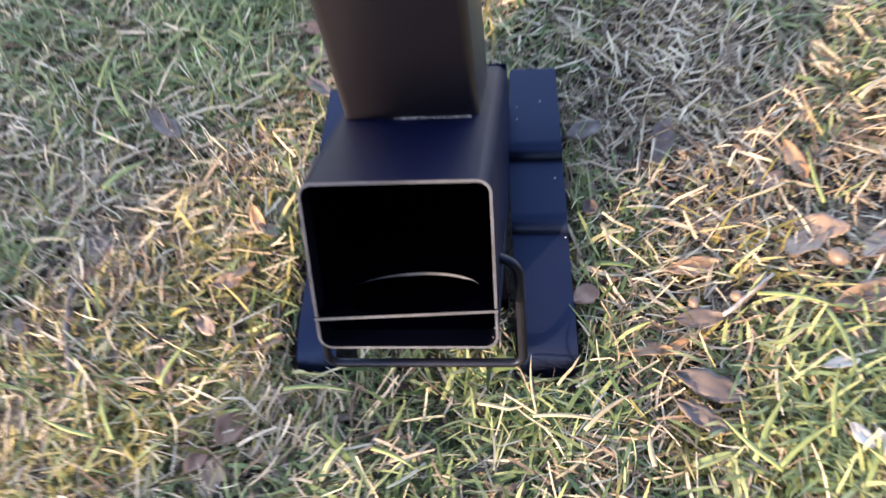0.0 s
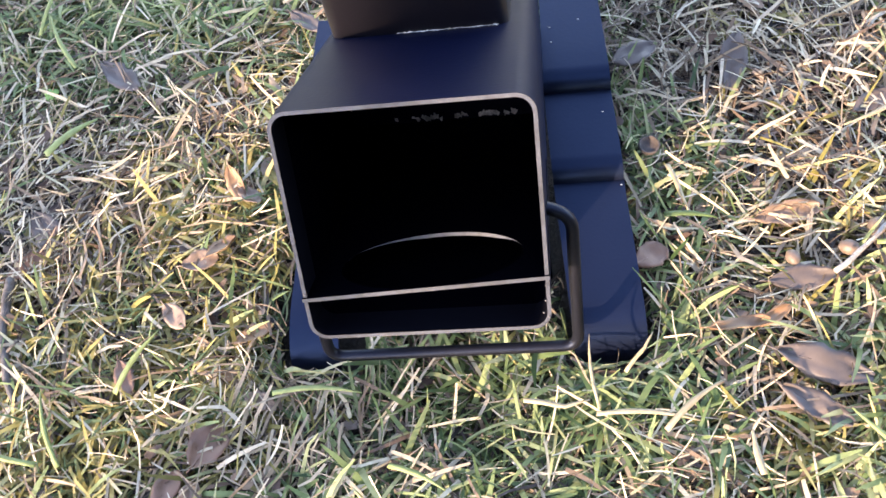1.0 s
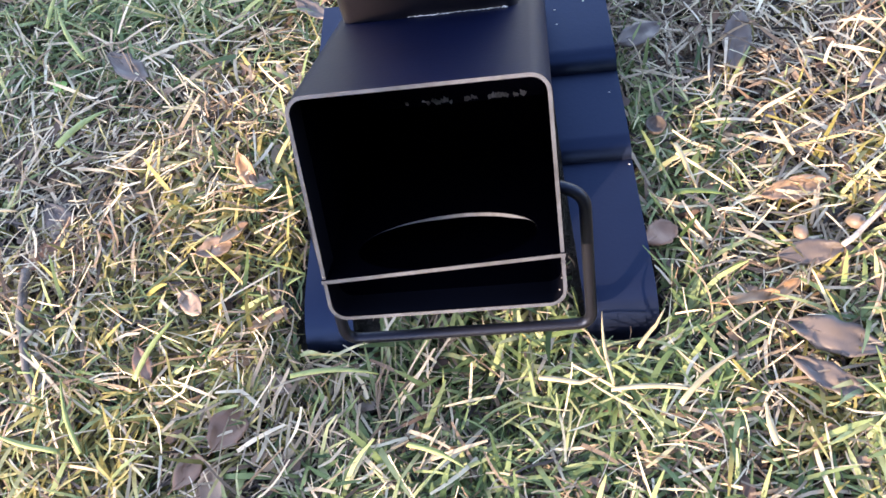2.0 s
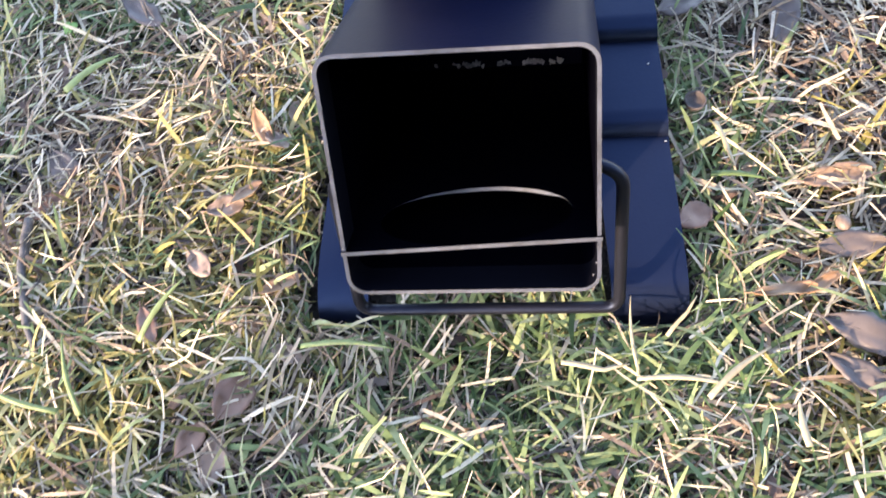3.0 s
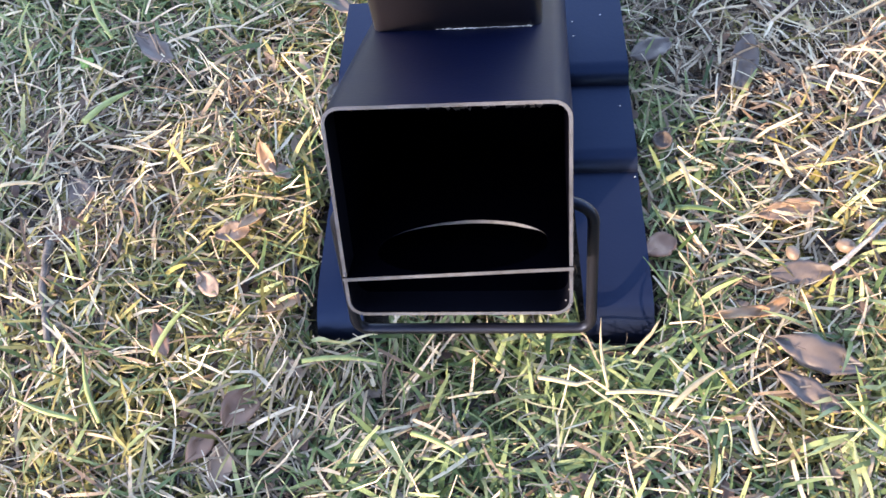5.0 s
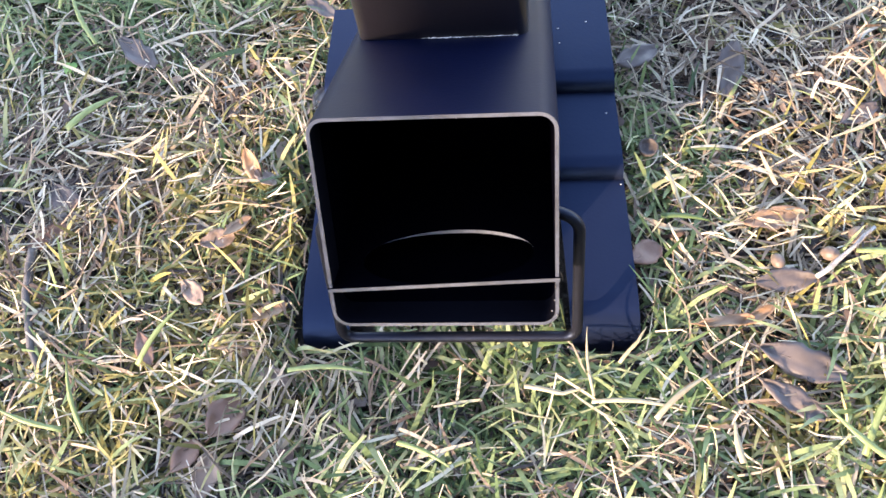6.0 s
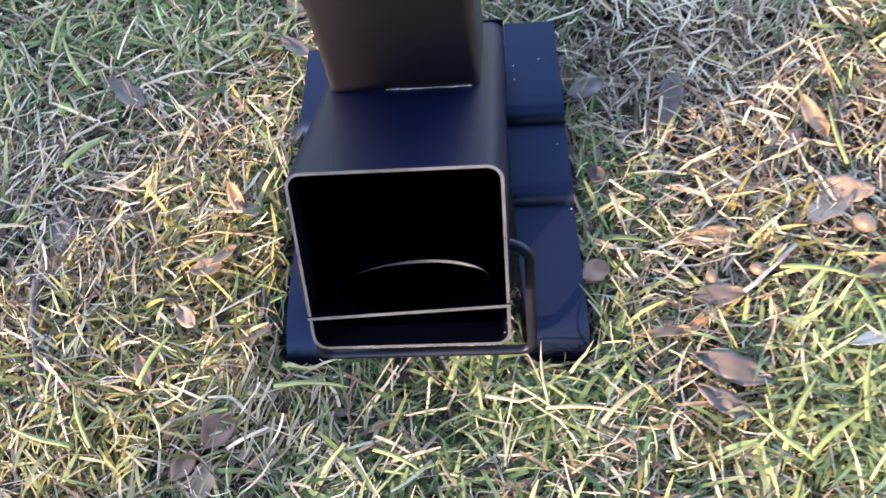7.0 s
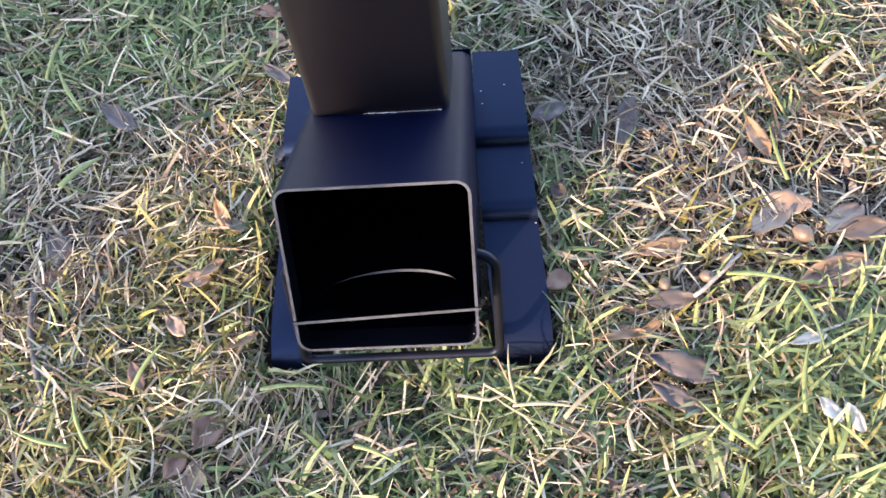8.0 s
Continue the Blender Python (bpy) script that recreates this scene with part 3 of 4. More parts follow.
blades("green_grass", 1300, 29, (0.24, 0.52, 0.20, 0.50), GREEN_PALE, "taller bright green tufts", (0.035, 0.065), (0.0026, 0.0050), (25, 70), (15, 80), (0.0, 0.012), lambda x, y: 0.05 + patches(x, y, [(0.33, 0.35, 0.08, 0.8), (0.40, 0.43, 0.06, 0.6)]), tuft=5, spread=0.008, seg=5, curl=0.3)
tagged(blades("leaf_litter", 2600, 26, NEAR, LITTER, "small crumbled scraps of brown leaf between blades", (0.006, 0.020), (0.004, 0.010), (-10, 30), (-30, 60), (0.004, 0.024), lambda x, y: 0.15 + 0.6 * dry_share(x, y) + patches(x, y, LITTER_SPOTS), twist=0.9, blunt=0.2, curl=0.8), category="litter")
blades("thatch", 24000, 31, WIDE, THATCH, "matted dead thatch low over the soil, coloured dark for shade", (0.04, 0.09), (0.003, 0.006), (-4, 14), (-5, 20), (0.008, 0.022), far_only(lambda x, y: 0.8 + 0 * x), seg=3)
blades("dry_grass", 34000, 32, WIDE, STRAW, "pale dry straw blades lying over the lawn", (0.04, 0.09), (0.003, 0.006), (-3, 24), (-5, 40), (0.012, 0.030), far_only(dry_share), seg=3)
blades("green_grass", 24000, 33, WIDE, GREEN, "short green lawn grass in loose tufts", (0.04, 0.09), (0.003, 0.006), (12, 70), (20, 85), (0.0, 0.008), far_only(lambda x, y: 0.25 + green_share(x, y)), tuft=4, spread=0.012, seg=3)


# ---- fallen leaves, acorns and stems ----
def fallen_leaf(x, y, length, turn, mat, label, width=0.42, cup=0.25, bend=0.3, lean=(0, 0), z=0.007, wave=0.09, seed=0):
    """An oak leaf: an oval blade with a raised midrib, cupped and bent, and a short stalk."""
    rnd = random.Random(seed)
    nu, nv = 14, 6
    off = rnd.uniform(0, 50)

    def point(t, v):
        w = width * length * 0.5 * math.sin(math.pi * min(0.97, 0.03 + 0.95 * t) ** 1.15) ** 0.62
        w *= 1 + wave * 3.5 * noise.noise((t * 6 + off, math.copysign(1, v) * 3, 0)) + wave * 1.5 * noise.noise((t * 17 + off, math.copysign(1, v) * 5, 0))
        across = v * w
        h = cup * abs(v) ** 1.6 * w + bend * length * 0.5 * (0.25 - (t - 0.5) ** 2) * -1 + wave * length * noise.noise((t * 3 + off, v * 1.5, 2))
        return Vector(((t - 0.5) * length, across, h))
    bm = bmesh.new()
    th = 0.0005
    layers = []
    for d in (0, -th):
        layers.append([[bm.verts.new(point(i / nu, -1 + 2 * j / nv) + Vector((0, 0, d))) for j in range(nv + 1)] for i in range(nu + 1)])
    top, low = layers
    for i in range(nu):
        for j in range(nv):
            bm.faces.new((top[i][j], top[i + 1][j], top[i + 1][j + 1], top[i][j + 1]))
            bm.faces.new((low[i][j + 1], low[i + 1][j + 1], low[i + 1][j], low[i][j]))
        for j in (0, nv):
            bm.faces.new((top[i][j], low[i][j], low[i + 1][j], top[i + 1][j]))
    bmesh.ops.recalc_face_normals(bm, faces=bm.faces[:])
    leaf = part("fallen_leaf", bm, mat, smooth=True)
    line = [point(i / nu, 0) + Vector((0, 0, 0.0001)) for i in range(6)]
    line.insert(0, line[0] + Vector((-0.16 * length, 0.02 * length, -0.01 * length)))
    part("leaf_stalk", sweep(line, 0.0005, 5, [0.0005 - 0.0003 * k / len(line) for k in range(len(line))]), mat, leaf, smooth=True)
    leaf.matrix_world = pose(x, y, z - (0.013 if mat in (LEAF_TAN, LEAF_RUST) else 0.009), lean[0], lean[1], turn)
    return tagged(leaf, label, "leaf", "leaves fallen on the lawn")


GREY_L, TAN_L = "grey-brown dry oak leaf lying on grass", "tan curled dry oak leaf lying on straw"
RUST_L, RED_L = "rust-brown curled dry leaf among straw", "red-brown dry leaf among grass"
PALE_L = "bleached pale leaf scrap on green grass"
LEAVES = [
    (0.228, 0.386, 0.056, -22, LEAF_GREY, GREY_L, 0.40, 0.15, 0.2, (8, 0), 0.010),
    (0.219, 0.360, 0.044, -34, LEAF_GREY, GREY_L, 0.36, 0.15, 0.15, (6, 4), 0.009),
    (0.226, 0.447, 0.041, 4, LEAF_GREY, GREY_L, 0.42, 0.10, 0.2, (20, 0), 0.008),
    (0.226, 0.500, 0.045, 10, LEAF_TAN, TAN_L, 0.36, 0.6, 0.4, (25, 0), 0.008),
    (0.322, 0.522, 0.048, 38, LEAF_TAN, TAN_L, 0.55, 0.25, 0.4, (-15, 10), 0.012),
    (0.338, 0.540, 0.046, -12, LEAF_TAN, TAN_L, 0.50, 0.3, 0.5, (18, -8), 0.010),
    (0.385, 0.520, 0.050, 40, LEAF_TAN, TAN_L, 0.50, 0.3, 0.4, (-20, 10), 0.012),
    (0.398, 0.508, 0.045, 5, LEAF_GREY, GREY_L, 0.50, 0.2, 0.3, (25, 0), 0.010),
    (0.368, 0.470, 0.066, 17, LEAF_TAN, TAN_L, 0.42, 0.3, 0.4, (22, 0), 0.010),
    (0.352, 0.462, 0.045, 8, LEAF_RED, RED_L, 0.40, 0.3, 0.3, (-10, 0), 0.004),
    (0.133, 0.472, 0.026, 38, LEAF_RED, RED_L, 0.75, 0.15, 0.2, (5, 10), 0.003),
    (0.137, 0.655, 0.036, 25, LEAF_GREY, GREY_L, 0.60, 0.15, 0.2, (5, 0), 0.003),
    (0.210, 0.640, 0.052, 75, LEAF_GREY, GREY_L, 0.42, 0.2, 0.3, (0, -8), 0.003),
    (-0.158, 0.344, 0.032, 68, LEAF_RED, RED_L, 0.80, 0.3, 0.4, (10, 15), 0.007),
    (-0.182, 0.318, 0.027, 60, LEAF_RED, RED_L, 0.60, 0.2, 0.3, (0, 10), 0.004),
    (-0.166, 0.306, 0.032, 80, LEAF_TAN, TAN_L, 0.60, 0.2, 0.3, (0, -10), 0.006),
    (-0.214, 0.250, 0.034, 60, LEAF_TAN, TAN_L, 0.60, 0.3, 0.4, (10, 10), 0.018),
    (-0.192, 0.252, 0.030, 95, LEAF_TAN, TAN_L, 0.60, 0.4, 0.3, (-10, 0), 0.020),
    (-0.172, 0.257, 0.028, -20, LEAF_RUST, RUST_L, 0.55, 0.5, 0.5, (15, 0), 0.020),
    (-0.270, 0.250, 0.034, 70, LEAF_RED, RED_L, 0.55, 0.3, 0.3, (0, 10), 0.010),
    (-0.166, 0.548, 0.030, -62, LEAF_RUST, RUST_L, 0.45, 0.9, 0.6, (30, 20), 0.014),
    (-0.155, 0.536, 0.022, -40, LEAF_TAN, TAN_L, 0.70, 0.3, 0.4, (-30, 0), 0.014),
    (-0.170, 0.492, 0.026, 45, LEAF_RUST, RUST_L, 0.60, 0.5, 0.6, (-25, 10), 0.014),
    (-0.185, 0.482, 0.026, 20, LEAF_TAN, TAN_L, 0.60, 0.4, 0.4, (15, 10), 0.012),
    (-0.285, 0.667, 0.046, -38, LEAF_GREY, GREY_L, 0.45, 0.2, 0.3, (0, 5), 0.009),
    (-0.318, 0.522, 0.036, -50, LEAF_GREY, GREY_L, 0.60, 0.2, 0.3, (5, 8), 0.000),
    (-0.324, 0.490, 0.034, 35, LEAF_RED, RED_L, 0.50, 0.3, 0.3, (10, 0), 0.000),
    (0.326, 0.610, 0.046, -74, LEAF_RUST, RUST_L, 0.35, 0.8, 0.5, (20, 0), 0.014),
    (0.300, 0.590, 0.034, 30, LEAF_GREY, GREY_L, 0.45, 0.3, 0.3, (0, 0), 0.006),
    (0.333, 0.344, 0.024, -50, LEAF_PALE, PALE_L, 0.55, 0.3, 0.3, (-10, 10), 0.018),
    (0.350, 0.338, 0.026, -65, LEAF_PALE, PALE_L, 0.45, 0.3, 0.3, (10, 10), 0.016),
    (0.330, 0.405, 0.030, 12, LEAF_PALE, PALE_L, 0.40, 0.3, 0.3, (-15, 0), 0.014),
    (0.182, 0.415, 0.038, 5, LEAF_RUST, RUST_L, 0.28, 0.9, 0.4, (-10, 0), 0.013),
    (0.204, 0.420, 0.026, 32, LEAF_RUST, RUST_L, 0.32, 0.9, 0.4, (10, 0), 0.013),
    (-0.197, 0.439, 0.026, -45, LEAF_TAN, TAN_L, 0.55, 0.3, 0.3, (10, 0), 0.011),
    (-0.135, 0.762, 0.026, -51, LEAF_TAN, TAN_L, 0.55, 0.3, 0.3, (10, 0), 0.010),
    (-0.118, 0.612, 0.024, 70, LEAF_GREY, GREY_L, 0.55, 0.3, 0.3, (0, 10), 0.012),
    (-0.140, 0.425, 0.030, 25, LEAF_RUST, RUST_L, 0.45, 0.4, 0.4, (-10, 0), 0.006),
    (-0.225, 0.395, 0.028, -60, LEAF_RED, RED_L, 0.45, 0.4, 0.4, (0, 0), 0.006),
    (-0.128, 0.375, 0.026, -25, LEAF_TAN, TAN_L, 0.45, 0.4, 0.4, (0, 0), 0.008),
    (-0.130, 0.712, 0.036, -40, LEAF_GREY, GREY_L, 0.45, 0.3, 0.4, (0, 0), 0.010),
    (-0.150, 0.800, 0.034, -20, LEAF_RED, RED_L, 0.45, 0.3, 0.4, (0, 0), 0.006),
]
for i, row in enumerate(LEAVES):
    fallen_leaf(*row, seed=i)


def lathe(profile, seg=16):
    bm = bmesh.new()
    rings = [[bm.verts.new((r * math.cos(2 * math.pi * k / seg), r * math.sin(2 * math.pi * k / seg), z)) for k in range(seg)] for r, z in profile]
    for a, b in zip(rings, rings[1:]):
        for k in range(seg):
            bm.faces.new((a[k], a[(k + 1) % seg], b[(k + 1) % seg], b[k]))
    bm.faces.new(rings[0][::-1])
    bm.faces.new(rings[-1])
    bmesh.ops.recalc_face_normals(bm, faces=bm.faces[:])
    return bm


def acorn(x, y, z, size, turn, tip):
    """A bare acorn lying on its side."""
    prof = [(0.001, -1.2), (0.45, -1.12), (0.62, -1.0), (0.95, -0.5), (1.0, 0.0), (0.92, 0.55), (0.6, 1.0), (0.25, 1.2), (0.1, 1.3), (0.02, 1.42)]
    ob = part("acorn", lathe([(r * size, h * size) for r, h in prof]), NUT, smooth=True)
    ob.matrix_world = pose(x, y, z, tip, 0, turn)
    tagged(ob, "smooth tan acorn without its cup on straw", "acorn", "acorns on the lawn")
    part("acorn_base", lathe([(0.001 * size, -1.26 * size), (0.4 * size, -1.24 * size), (0.48 * size, -1.14 * size), (0.3 * size, -1.10 * size)]), CUP, ob, "rough pale base scar", True)


def acorn_cup(x, y, z, size, turn, tip):
    """An empty acorn cup, hollow side up."""
    prof = [(0.12, -0.75), (0.5, -0.68), (0.85, -0.35), (1.0, 0.1), (0.98, 0.3), (0.80, 0.28), (0.72, 0.08), (0.45, 0.0), (0.05, -0.02)]
    bm = lathe([(r * size, h * size) for r, h in prof], 20)
    for v in bm.verts:
        v.co *= 1 + 0.10 * noise.noise(v.co * 700)
    ob = part("acorn_cup", bm, CUP, smooth=True)
    ob.matrix_world = pose(x, y, z, tip, 0, turn)
    tagged(ob, "empty dark brown acorn cup in the grass", "acorn", "acorns on the lawn")
    part("cup_stalk", sweep([Vector((0, 0, -0.7 * size)), Vector((0.1 * size, 0, -1.3 * size))], 0.0008, 6), CUP, ob, smooth=True)


acorn(0.345, 0.503, 0.005, 0.0076, 40, 75)
acorn(0.278, 0.481, 0.002, 0.0058, -30, 80)
acorn(0.259, 0.468, -0.001, 0.0052, 60, 70)
acorn(0.222, 0.461, 0.001, 0.0046, 15, 85)
acorn_cup(0.139, 0.558, 0.002, 0.0078, 0, 8)


def dry_stem(x, y, length, turn, mat, label, width=0.0042, z=0.016, rise=0, kink=0.0, seed=0):
    """A single broad flattened stem or blade, folded along its middle."""
    rnd = random.Random(seed)
    bm = bmesh.new()
    rows = []
    n = 8
    for i in range(n + 1):
        t = i / n
        w = width * 0.40 * (1 - 0.75 * max(0, t - 0.5) * 2) * rnd.uniform(0.9, 1.1)
        cx, cy = (t - 0.5) * length, kink * length * (abs(t - 0.6) - 0.3) + 0.05 * length * math.sin(t * 3)
        cz = 0.15 * length * t * (1 - t)
        rows.append([bm.verts.new((cx, cy + o * w, cz + h)) for o, h in ((-1, 0.0006), (0, 0.0014), (1, 0.0006), (1, 0.0001), (0, 0.0006), (-1, 0.0001))])
    for a, b in zip(rows, rows[1:]):
        for k in range(6):
            bm.faces.new((a[k], a[(k + 1) % 6], b[(k + 1) % 6], b[k]))
    bm.faces.new(rows[0][::-1])
    bm.faces.new(rows[-1])
    bmesh.ops.recalc_face_normals(bm, faces=bm.faces[:])
    ob = part("grass_stem", bm, mat, smooth=True)
    ob.matrix_world = pose(x, y, z, 0, -rise, turn)
    return tagged(ob, label, "straw", "loose stems on the lawn")


STEM_L, GREEN_L = "single pale dry grass stem lying loose on lawn", "single broad green grass blade standing out"
STEMS = [
    (0.065, 0.359, 0.040, 2, STRAW_PALE, STEM_L, 0.0040, 0.014, 0, 0.35),
    (0.118, 0.349, 0.060, -6, STRAW_PALE, STEM_L, 0.0036, 0.015, 0, 0.0),
    (0.146, 0.355, 0.048, 39, STRAW_PALE, STEM_L, 0.0046, 0.018, 0, 0.0),
    (0.408, 0.684, 0.050, 38, STRAW_PALE, STEM_L, 0.0060, 0.016, 0, 0.0),
    (-0.352, 0.514, 0.036, 0, STRAW_PALE, STEM_L, 0.0044, 0.018, 0, 0.0),
    (0.089, 0.382, 0.046, 95, STRAW_PALE, STEM_L, 0.0026, 0.010, 22, 0.0),
    (0.423, 0.646, 0.065, -142, STRAW_PALE, STEM_L, 0.0050, 0.015, 0, 0.1),
    (0.177, 0.326, 0.026, 96, STRAW_PALE, STEM_L, 0.0050, 0.018, 5, 0.0),
    (0.327, 0.417, 0.062, -82, GREEN_PALE, GREEN_L, 0.0046, 0.022, 10, 0.0),
    (-0.302, 0.592, 0.048, 42, GREEN_PALE, GREEN_L, 0.0085, 0.014, 0, 0.0),
    (0.286, 0.666, 0.085, -153, STRAW_PALE, STEM_L, 0.0030, 0.014, 0, 0.0),
    (0.289, 0.565, 0.044, -156, STRAW_PALE, STEM_L, 0.0040, 0.015, 0, 0.0),
    (-0.018, 0.314, 0.040, -27, GREEN_PALE, GREEN_L, 0.0042, 0.020, 10, 0.0),
    (0.118, 0.392, 0.030, 52, STRAW_PALE, STEM_L, 0.0032, 0.012, 20, 0.2),
    (-0.085, 0.372, 0.060, -4, GREEN_PALE, GREEN_L, 0.0045, 0.012, 5, 0.0),
    (0.152, 0.512, 0.040, -75, STRAW_PALE, STEM_L, 0.0042, 0.014, 0, 0.1),
    (0.158, 0.486, 0.034, -8, GREEN, GREEN_L, 0.0050, 0.018, 0, 0.0),
    (0.266, 0.345, 0.060, 60, GREEN_PALE, GREEN_L, 0.0055, 0.022, 15, 0.0),
    (0.290, 0.330, 0.060, 35, GREEN_PALE, GREEN_L, 0.0050, 0.024, 15, 0.0),
    (0.250, 0.330, 0.055, 140, GREEN_PALE, GREEN_L, 0.0050, 0.022, 12, 0.0),
    (0.315, 0.365, 0.055, 80, GREEN_PALE, GREEN_L, 0.0046, 0.024, 15, 0.0),
    (-0.330, 0.690, 0.060, 120, GREEN_PALE, GREEN_L, 0.0046, 0.020, 10, 0.0),
    (-0.350, 0.735, 0.060, 70, GREEN_PALE, GREEN_L, 0.0046, 0.020, 15, 0.0),
    (-0.255, 0.350, 0.050, 110, GREEN_PALE, GREEN_L, 0.0042, 0.020, 15, 0.0),
    (-0.285, 0.335, 0.050, 165, GREEN_PALE, GREEN_L, 0.0042, 0.020, 12, 0.0),
    (-0.205, 0.395, 0.050, 55, GREEN_PALE, GREEN_L, 0.0050, 0.020, 12, 0.0),
    (0.335, 0.580, 0.055, 100, GREEN_PALE, GREEN_L, 0.0045, 0.018, 12, 0.0),
    (0.300, 0.455, 0.060, -14, GREEN_PALE, GREEN_L, 0.0048, 0.016, 4, 0.0),
]
for i, row in enumerate(STEMS):
    dry_stem(*row, seed=100 + i)


def clover(x, y, z, size, turn):
    """Three rounded leaflets on a thin stalk."""
    root = new("clover")
    root.matrix_world = pose(x, y, z, 0, 0, turn)
    bpy.context.view_layer.update()
    part("stalk", sweep([Vector((0, 0, 0)), Vector((0.002, 0.001, 0.012)), Vector((0, 0, 0.024))], 0.0006, 6), CLOVER, root, smooth=True)
    for k in range(3):
        bm = bmesh.new()
        rings = []
        for i in range(6):
            t = i / 5
            w = size * 0.62 * math.sin(math.pi * (0.08 + 0.84 * t)) ** 0.6
            rings.append([bm.verts.new((size * (0.1 + t), w * v, 0.024 + 0.18 * size * abs(v) - 0.1 * size * t + d)) for d, vs in ((0, (-1, 0, 1)), (-0.0005, (1, 0, -1))) for v in vs])
        for a, b in zip(rings, rings[1:]):
            for q in range(6):
                bm.faces.new((a[q], a[(q + 1) % 6], b[(q + 1) % 6], b[q]))
        bm.faces.new(rings[0][::-1])
        bm.faces.new(rings[-1])
        bmesh.ops.recalc_face_normals(bm, faces=bm.faces[:])
        bm.transform(pose(0, 0, 0, 0, 0, 120 * k + 15))
        part("leaflet", bm, CLOVER, root, smooth=True)
    tagged(root, "small bright green clover among the grass", "clover", "clovers in the lawn")


clover(-0.271, 0.770, -0.028, 0.0085, 20)
clover(-0.205, 0.735, -0.028, 0.0065, 70)
clover(-0.345, 0.655, -0.028, 0.0060, 130)


def twig(points, r0, r1, label, bark=BARK):
    """A crooked twig with a short side spur."""
    line = []
    for a, b in zip(points, points[1:]):
        for k in range(6):
            p = Vector(a).lerp(Vector(b), k / 6)
            line.append(p + Vector((noise.noise(p * 90), noise.noise(p * 90 + Vector((5, 0, 0))), 0)) * 0.0015)
    line.append(Vector(points[-1]))
    n = len(line)
    ob = part("twig", sweep(line, r0, 8, [(r0 + (r1 - r0) * k / n) * (1 + 0.2 * noise.noise((k * 0.7, r0 * 900, 1))) for k in range(n)]), bark, smooth=True)
    tagged(ob, label, "twig")
    mid = line[n // 2]
    part("spur", sweep([mid, mid + Vector((0.006, 0.004, 0.004)), mid + Vector((0.011, 0.009, 0.005))], 0.001, 6, [0.0012, 0.0009, 0.0005]), bark, ob, smooth=True)


twig([(-0.330, 0.475, -0.002), (-0.322, 0.430, 0.000), (-0.309, 0.395, -0.001), (-0.300, 0.378, -0.004)], 0.0036, 0.0022, "dark grey weathered twig lying in the grass")
twig([(0.242, 0.442, 0.014), (0.262, 0.458, 0.018), (0.286, 0.480, 0.015)], 0.0019, 0.0012, "thin pale grey twig on the straw", PALE_BARK)


# ---- an unseen tree, added to shade part of the lawn ----
def build_shade_tree(x, y):
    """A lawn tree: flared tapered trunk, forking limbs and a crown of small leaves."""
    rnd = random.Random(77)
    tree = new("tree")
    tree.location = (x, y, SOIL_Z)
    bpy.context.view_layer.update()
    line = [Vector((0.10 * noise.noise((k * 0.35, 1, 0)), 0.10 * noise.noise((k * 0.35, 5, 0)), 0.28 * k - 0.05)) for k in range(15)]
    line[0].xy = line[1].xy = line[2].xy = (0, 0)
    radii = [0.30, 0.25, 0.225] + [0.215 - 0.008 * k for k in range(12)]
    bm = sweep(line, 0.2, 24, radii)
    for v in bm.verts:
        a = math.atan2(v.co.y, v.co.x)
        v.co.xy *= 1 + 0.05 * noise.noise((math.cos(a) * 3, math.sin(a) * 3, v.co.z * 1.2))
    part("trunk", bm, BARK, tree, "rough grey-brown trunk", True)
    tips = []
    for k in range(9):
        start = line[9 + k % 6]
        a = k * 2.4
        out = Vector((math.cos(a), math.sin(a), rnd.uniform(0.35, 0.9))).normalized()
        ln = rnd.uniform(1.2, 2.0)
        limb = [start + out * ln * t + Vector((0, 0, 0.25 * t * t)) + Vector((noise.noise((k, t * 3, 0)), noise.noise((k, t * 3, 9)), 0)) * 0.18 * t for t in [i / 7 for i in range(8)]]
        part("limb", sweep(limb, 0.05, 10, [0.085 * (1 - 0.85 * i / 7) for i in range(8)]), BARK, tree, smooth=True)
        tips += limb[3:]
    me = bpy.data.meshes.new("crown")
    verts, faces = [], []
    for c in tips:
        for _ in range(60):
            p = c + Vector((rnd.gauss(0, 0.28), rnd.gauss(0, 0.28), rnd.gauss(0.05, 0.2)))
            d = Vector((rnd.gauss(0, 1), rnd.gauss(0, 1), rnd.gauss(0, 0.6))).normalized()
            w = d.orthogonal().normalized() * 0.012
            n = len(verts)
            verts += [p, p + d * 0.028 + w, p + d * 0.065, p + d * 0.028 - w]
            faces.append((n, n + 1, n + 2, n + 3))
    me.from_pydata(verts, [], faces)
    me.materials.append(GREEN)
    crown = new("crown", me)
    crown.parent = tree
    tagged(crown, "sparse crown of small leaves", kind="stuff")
    tagged(tree, "added out-of-view tree that casts shade on the lawn", "tree")


build_shade_tree(-3.065, -2.585)


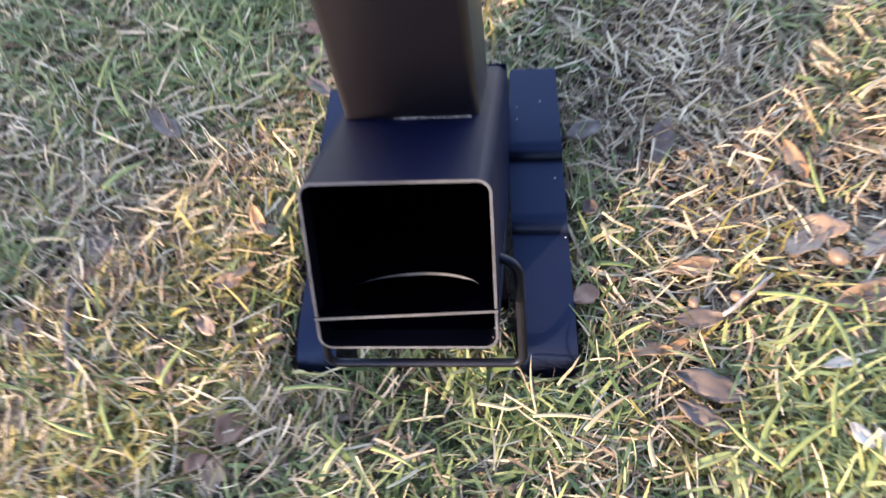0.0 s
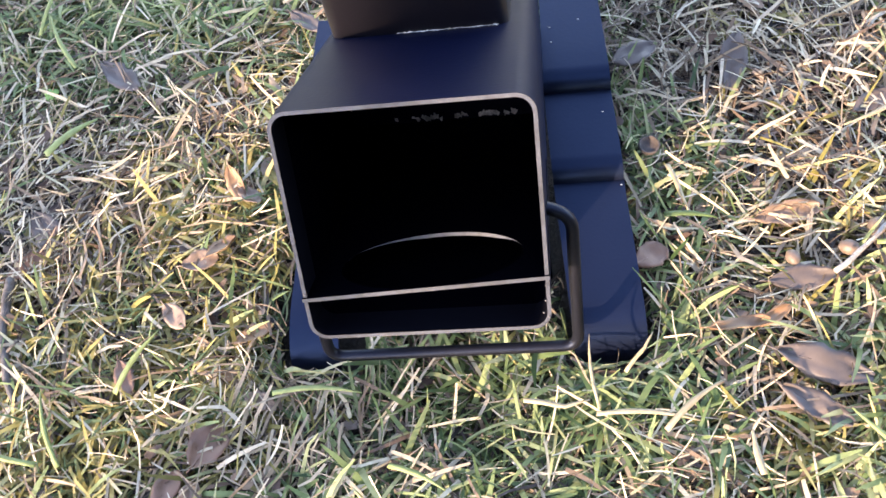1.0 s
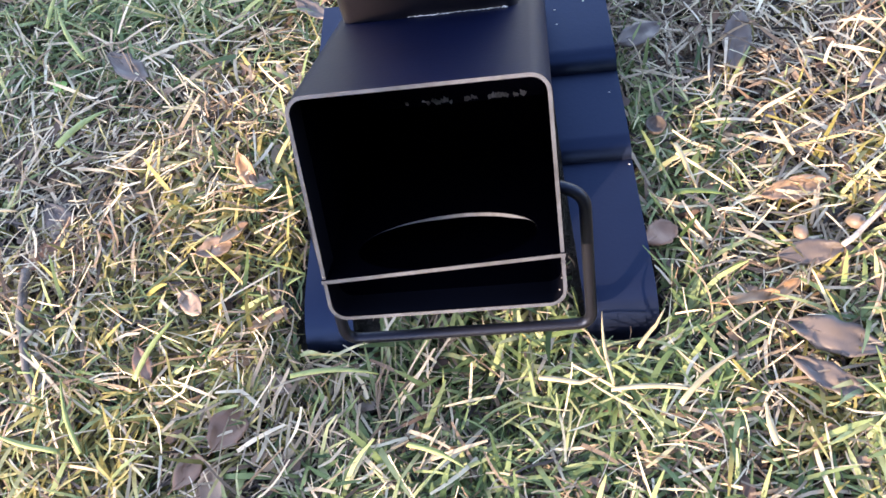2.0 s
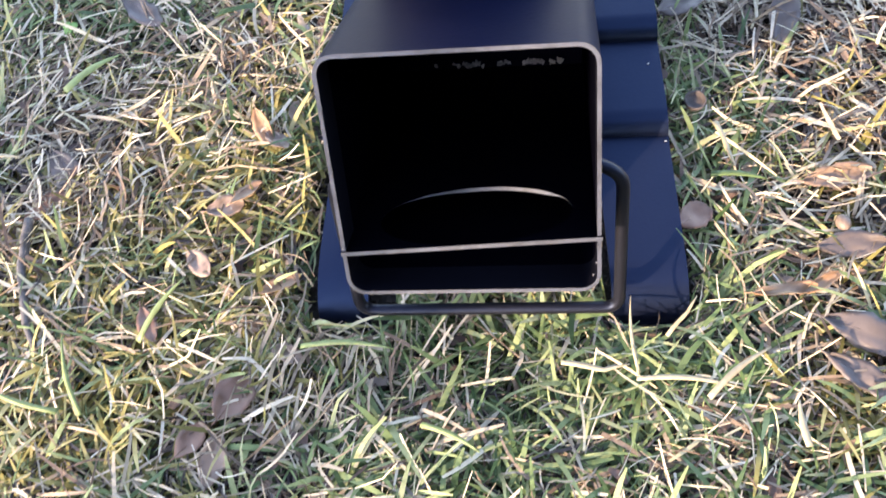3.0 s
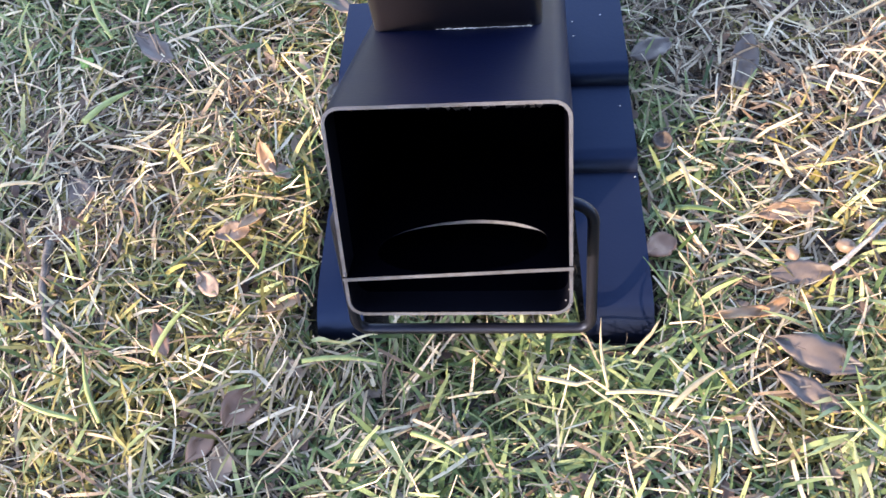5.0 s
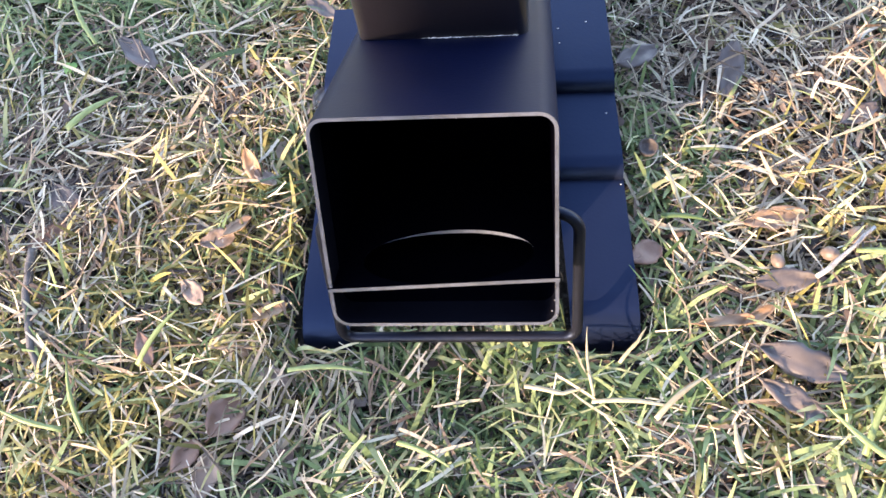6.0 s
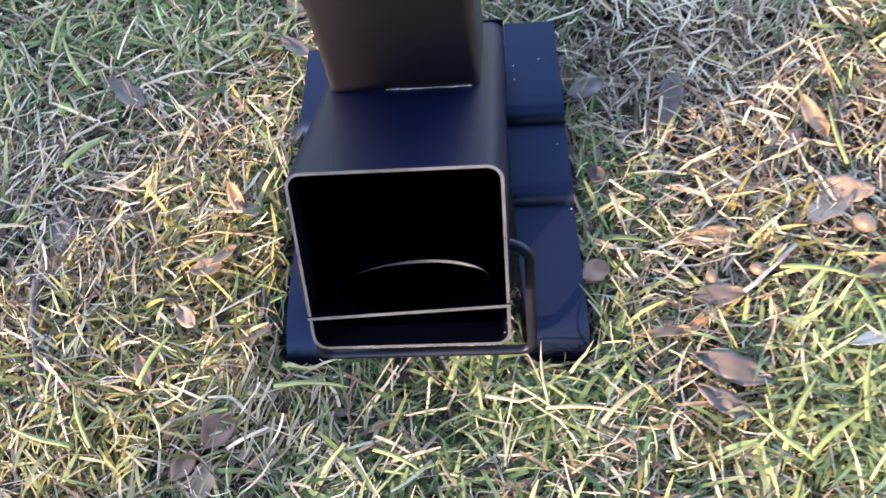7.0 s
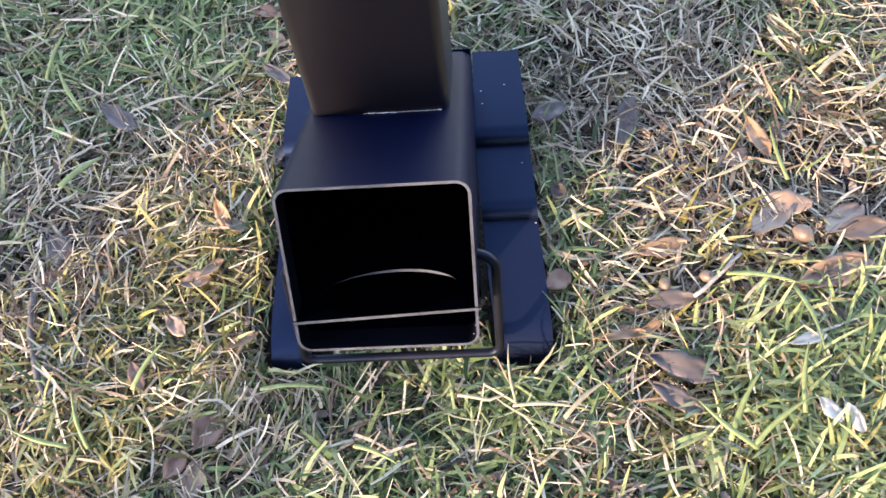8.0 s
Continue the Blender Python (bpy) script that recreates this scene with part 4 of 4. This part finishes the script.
def build_shading_sapling(x, y):
    """An unseen young tree added to shade the stove's front: one straight stem with a few thin bare side shoots."""
    tree = new("shading_sapling")
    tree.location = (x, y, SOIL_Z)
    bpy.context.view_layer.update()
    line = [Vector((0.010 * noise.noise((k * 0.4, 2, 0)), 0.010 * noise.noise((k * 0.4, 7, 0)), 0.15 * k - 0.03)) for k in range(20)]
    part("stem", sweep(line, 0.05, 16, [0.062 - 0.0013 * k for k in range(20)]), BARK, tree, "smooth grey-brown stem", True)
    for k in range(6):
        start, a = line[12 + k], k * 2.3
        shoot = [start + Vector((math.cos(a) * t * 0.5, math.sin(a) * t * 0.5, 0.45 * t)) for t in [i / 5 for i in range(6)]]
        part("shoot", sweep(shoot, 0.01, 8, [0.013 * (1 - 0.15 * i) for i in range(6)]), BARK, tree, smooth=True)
    tagged(tree, "added out-of-view bare stem that shades the stove's front", "tree")


build_shading_sapling(-2.130, -2.134)


# ---- an unseen board fence, added behind the camera to darken the stove's reflections ----
def build_reflection_fence(x0, x1, y):
    fence = new("fence")
    fence.location = (x0, y, SOIL_Z)
    bpy.context.view_layer.update()
    board_bm = bmesh.new()
    box(board_bm, 0.0, 0.142, -0.010, 0.010, 0.03, 1.85)
    bmesh.ops.bevel(board_bm, geom=board_bm.edges[:], offset=0.003, segments=1, affect="EDGES")
    first = part("board", board_bm, FENCE, fence)
    count = int((x1 - x0) / 0.145)
    for k in range(1, count):
        ob = new("board", first.data)
        ob.parent = fence
        ob.location = (0.145 * k, 0.002 * (k % 3), 0.006 * math.sin(k * 2.7))
    for z in (0.35, 1.5):
        bm = bmesh.new()
        box(bm, 0.0, 0.145 * count, -0.055, -0.012, z, z + 0.08)
        part("rail", bm, FENCE, fence)
    for k in range(4):
        bm = bmesh.new()
        px = 0.145 * (count - 1) * k / 3
        box(bm, px, px + 0.09, -0.146, -0.056, -0.1, 1.8)
        bmesh.ops.bevel(bm, geom=bm.edges[:], offset=0.006, segments=1, affect="EDGES")
        part("post", bm, FENCE, fence)
    tagged(fence, "added out-of-view dark board fence that darkens the stove's reflections", "fence")


build_reflection_fence(0.0, 5.2, -0.70)
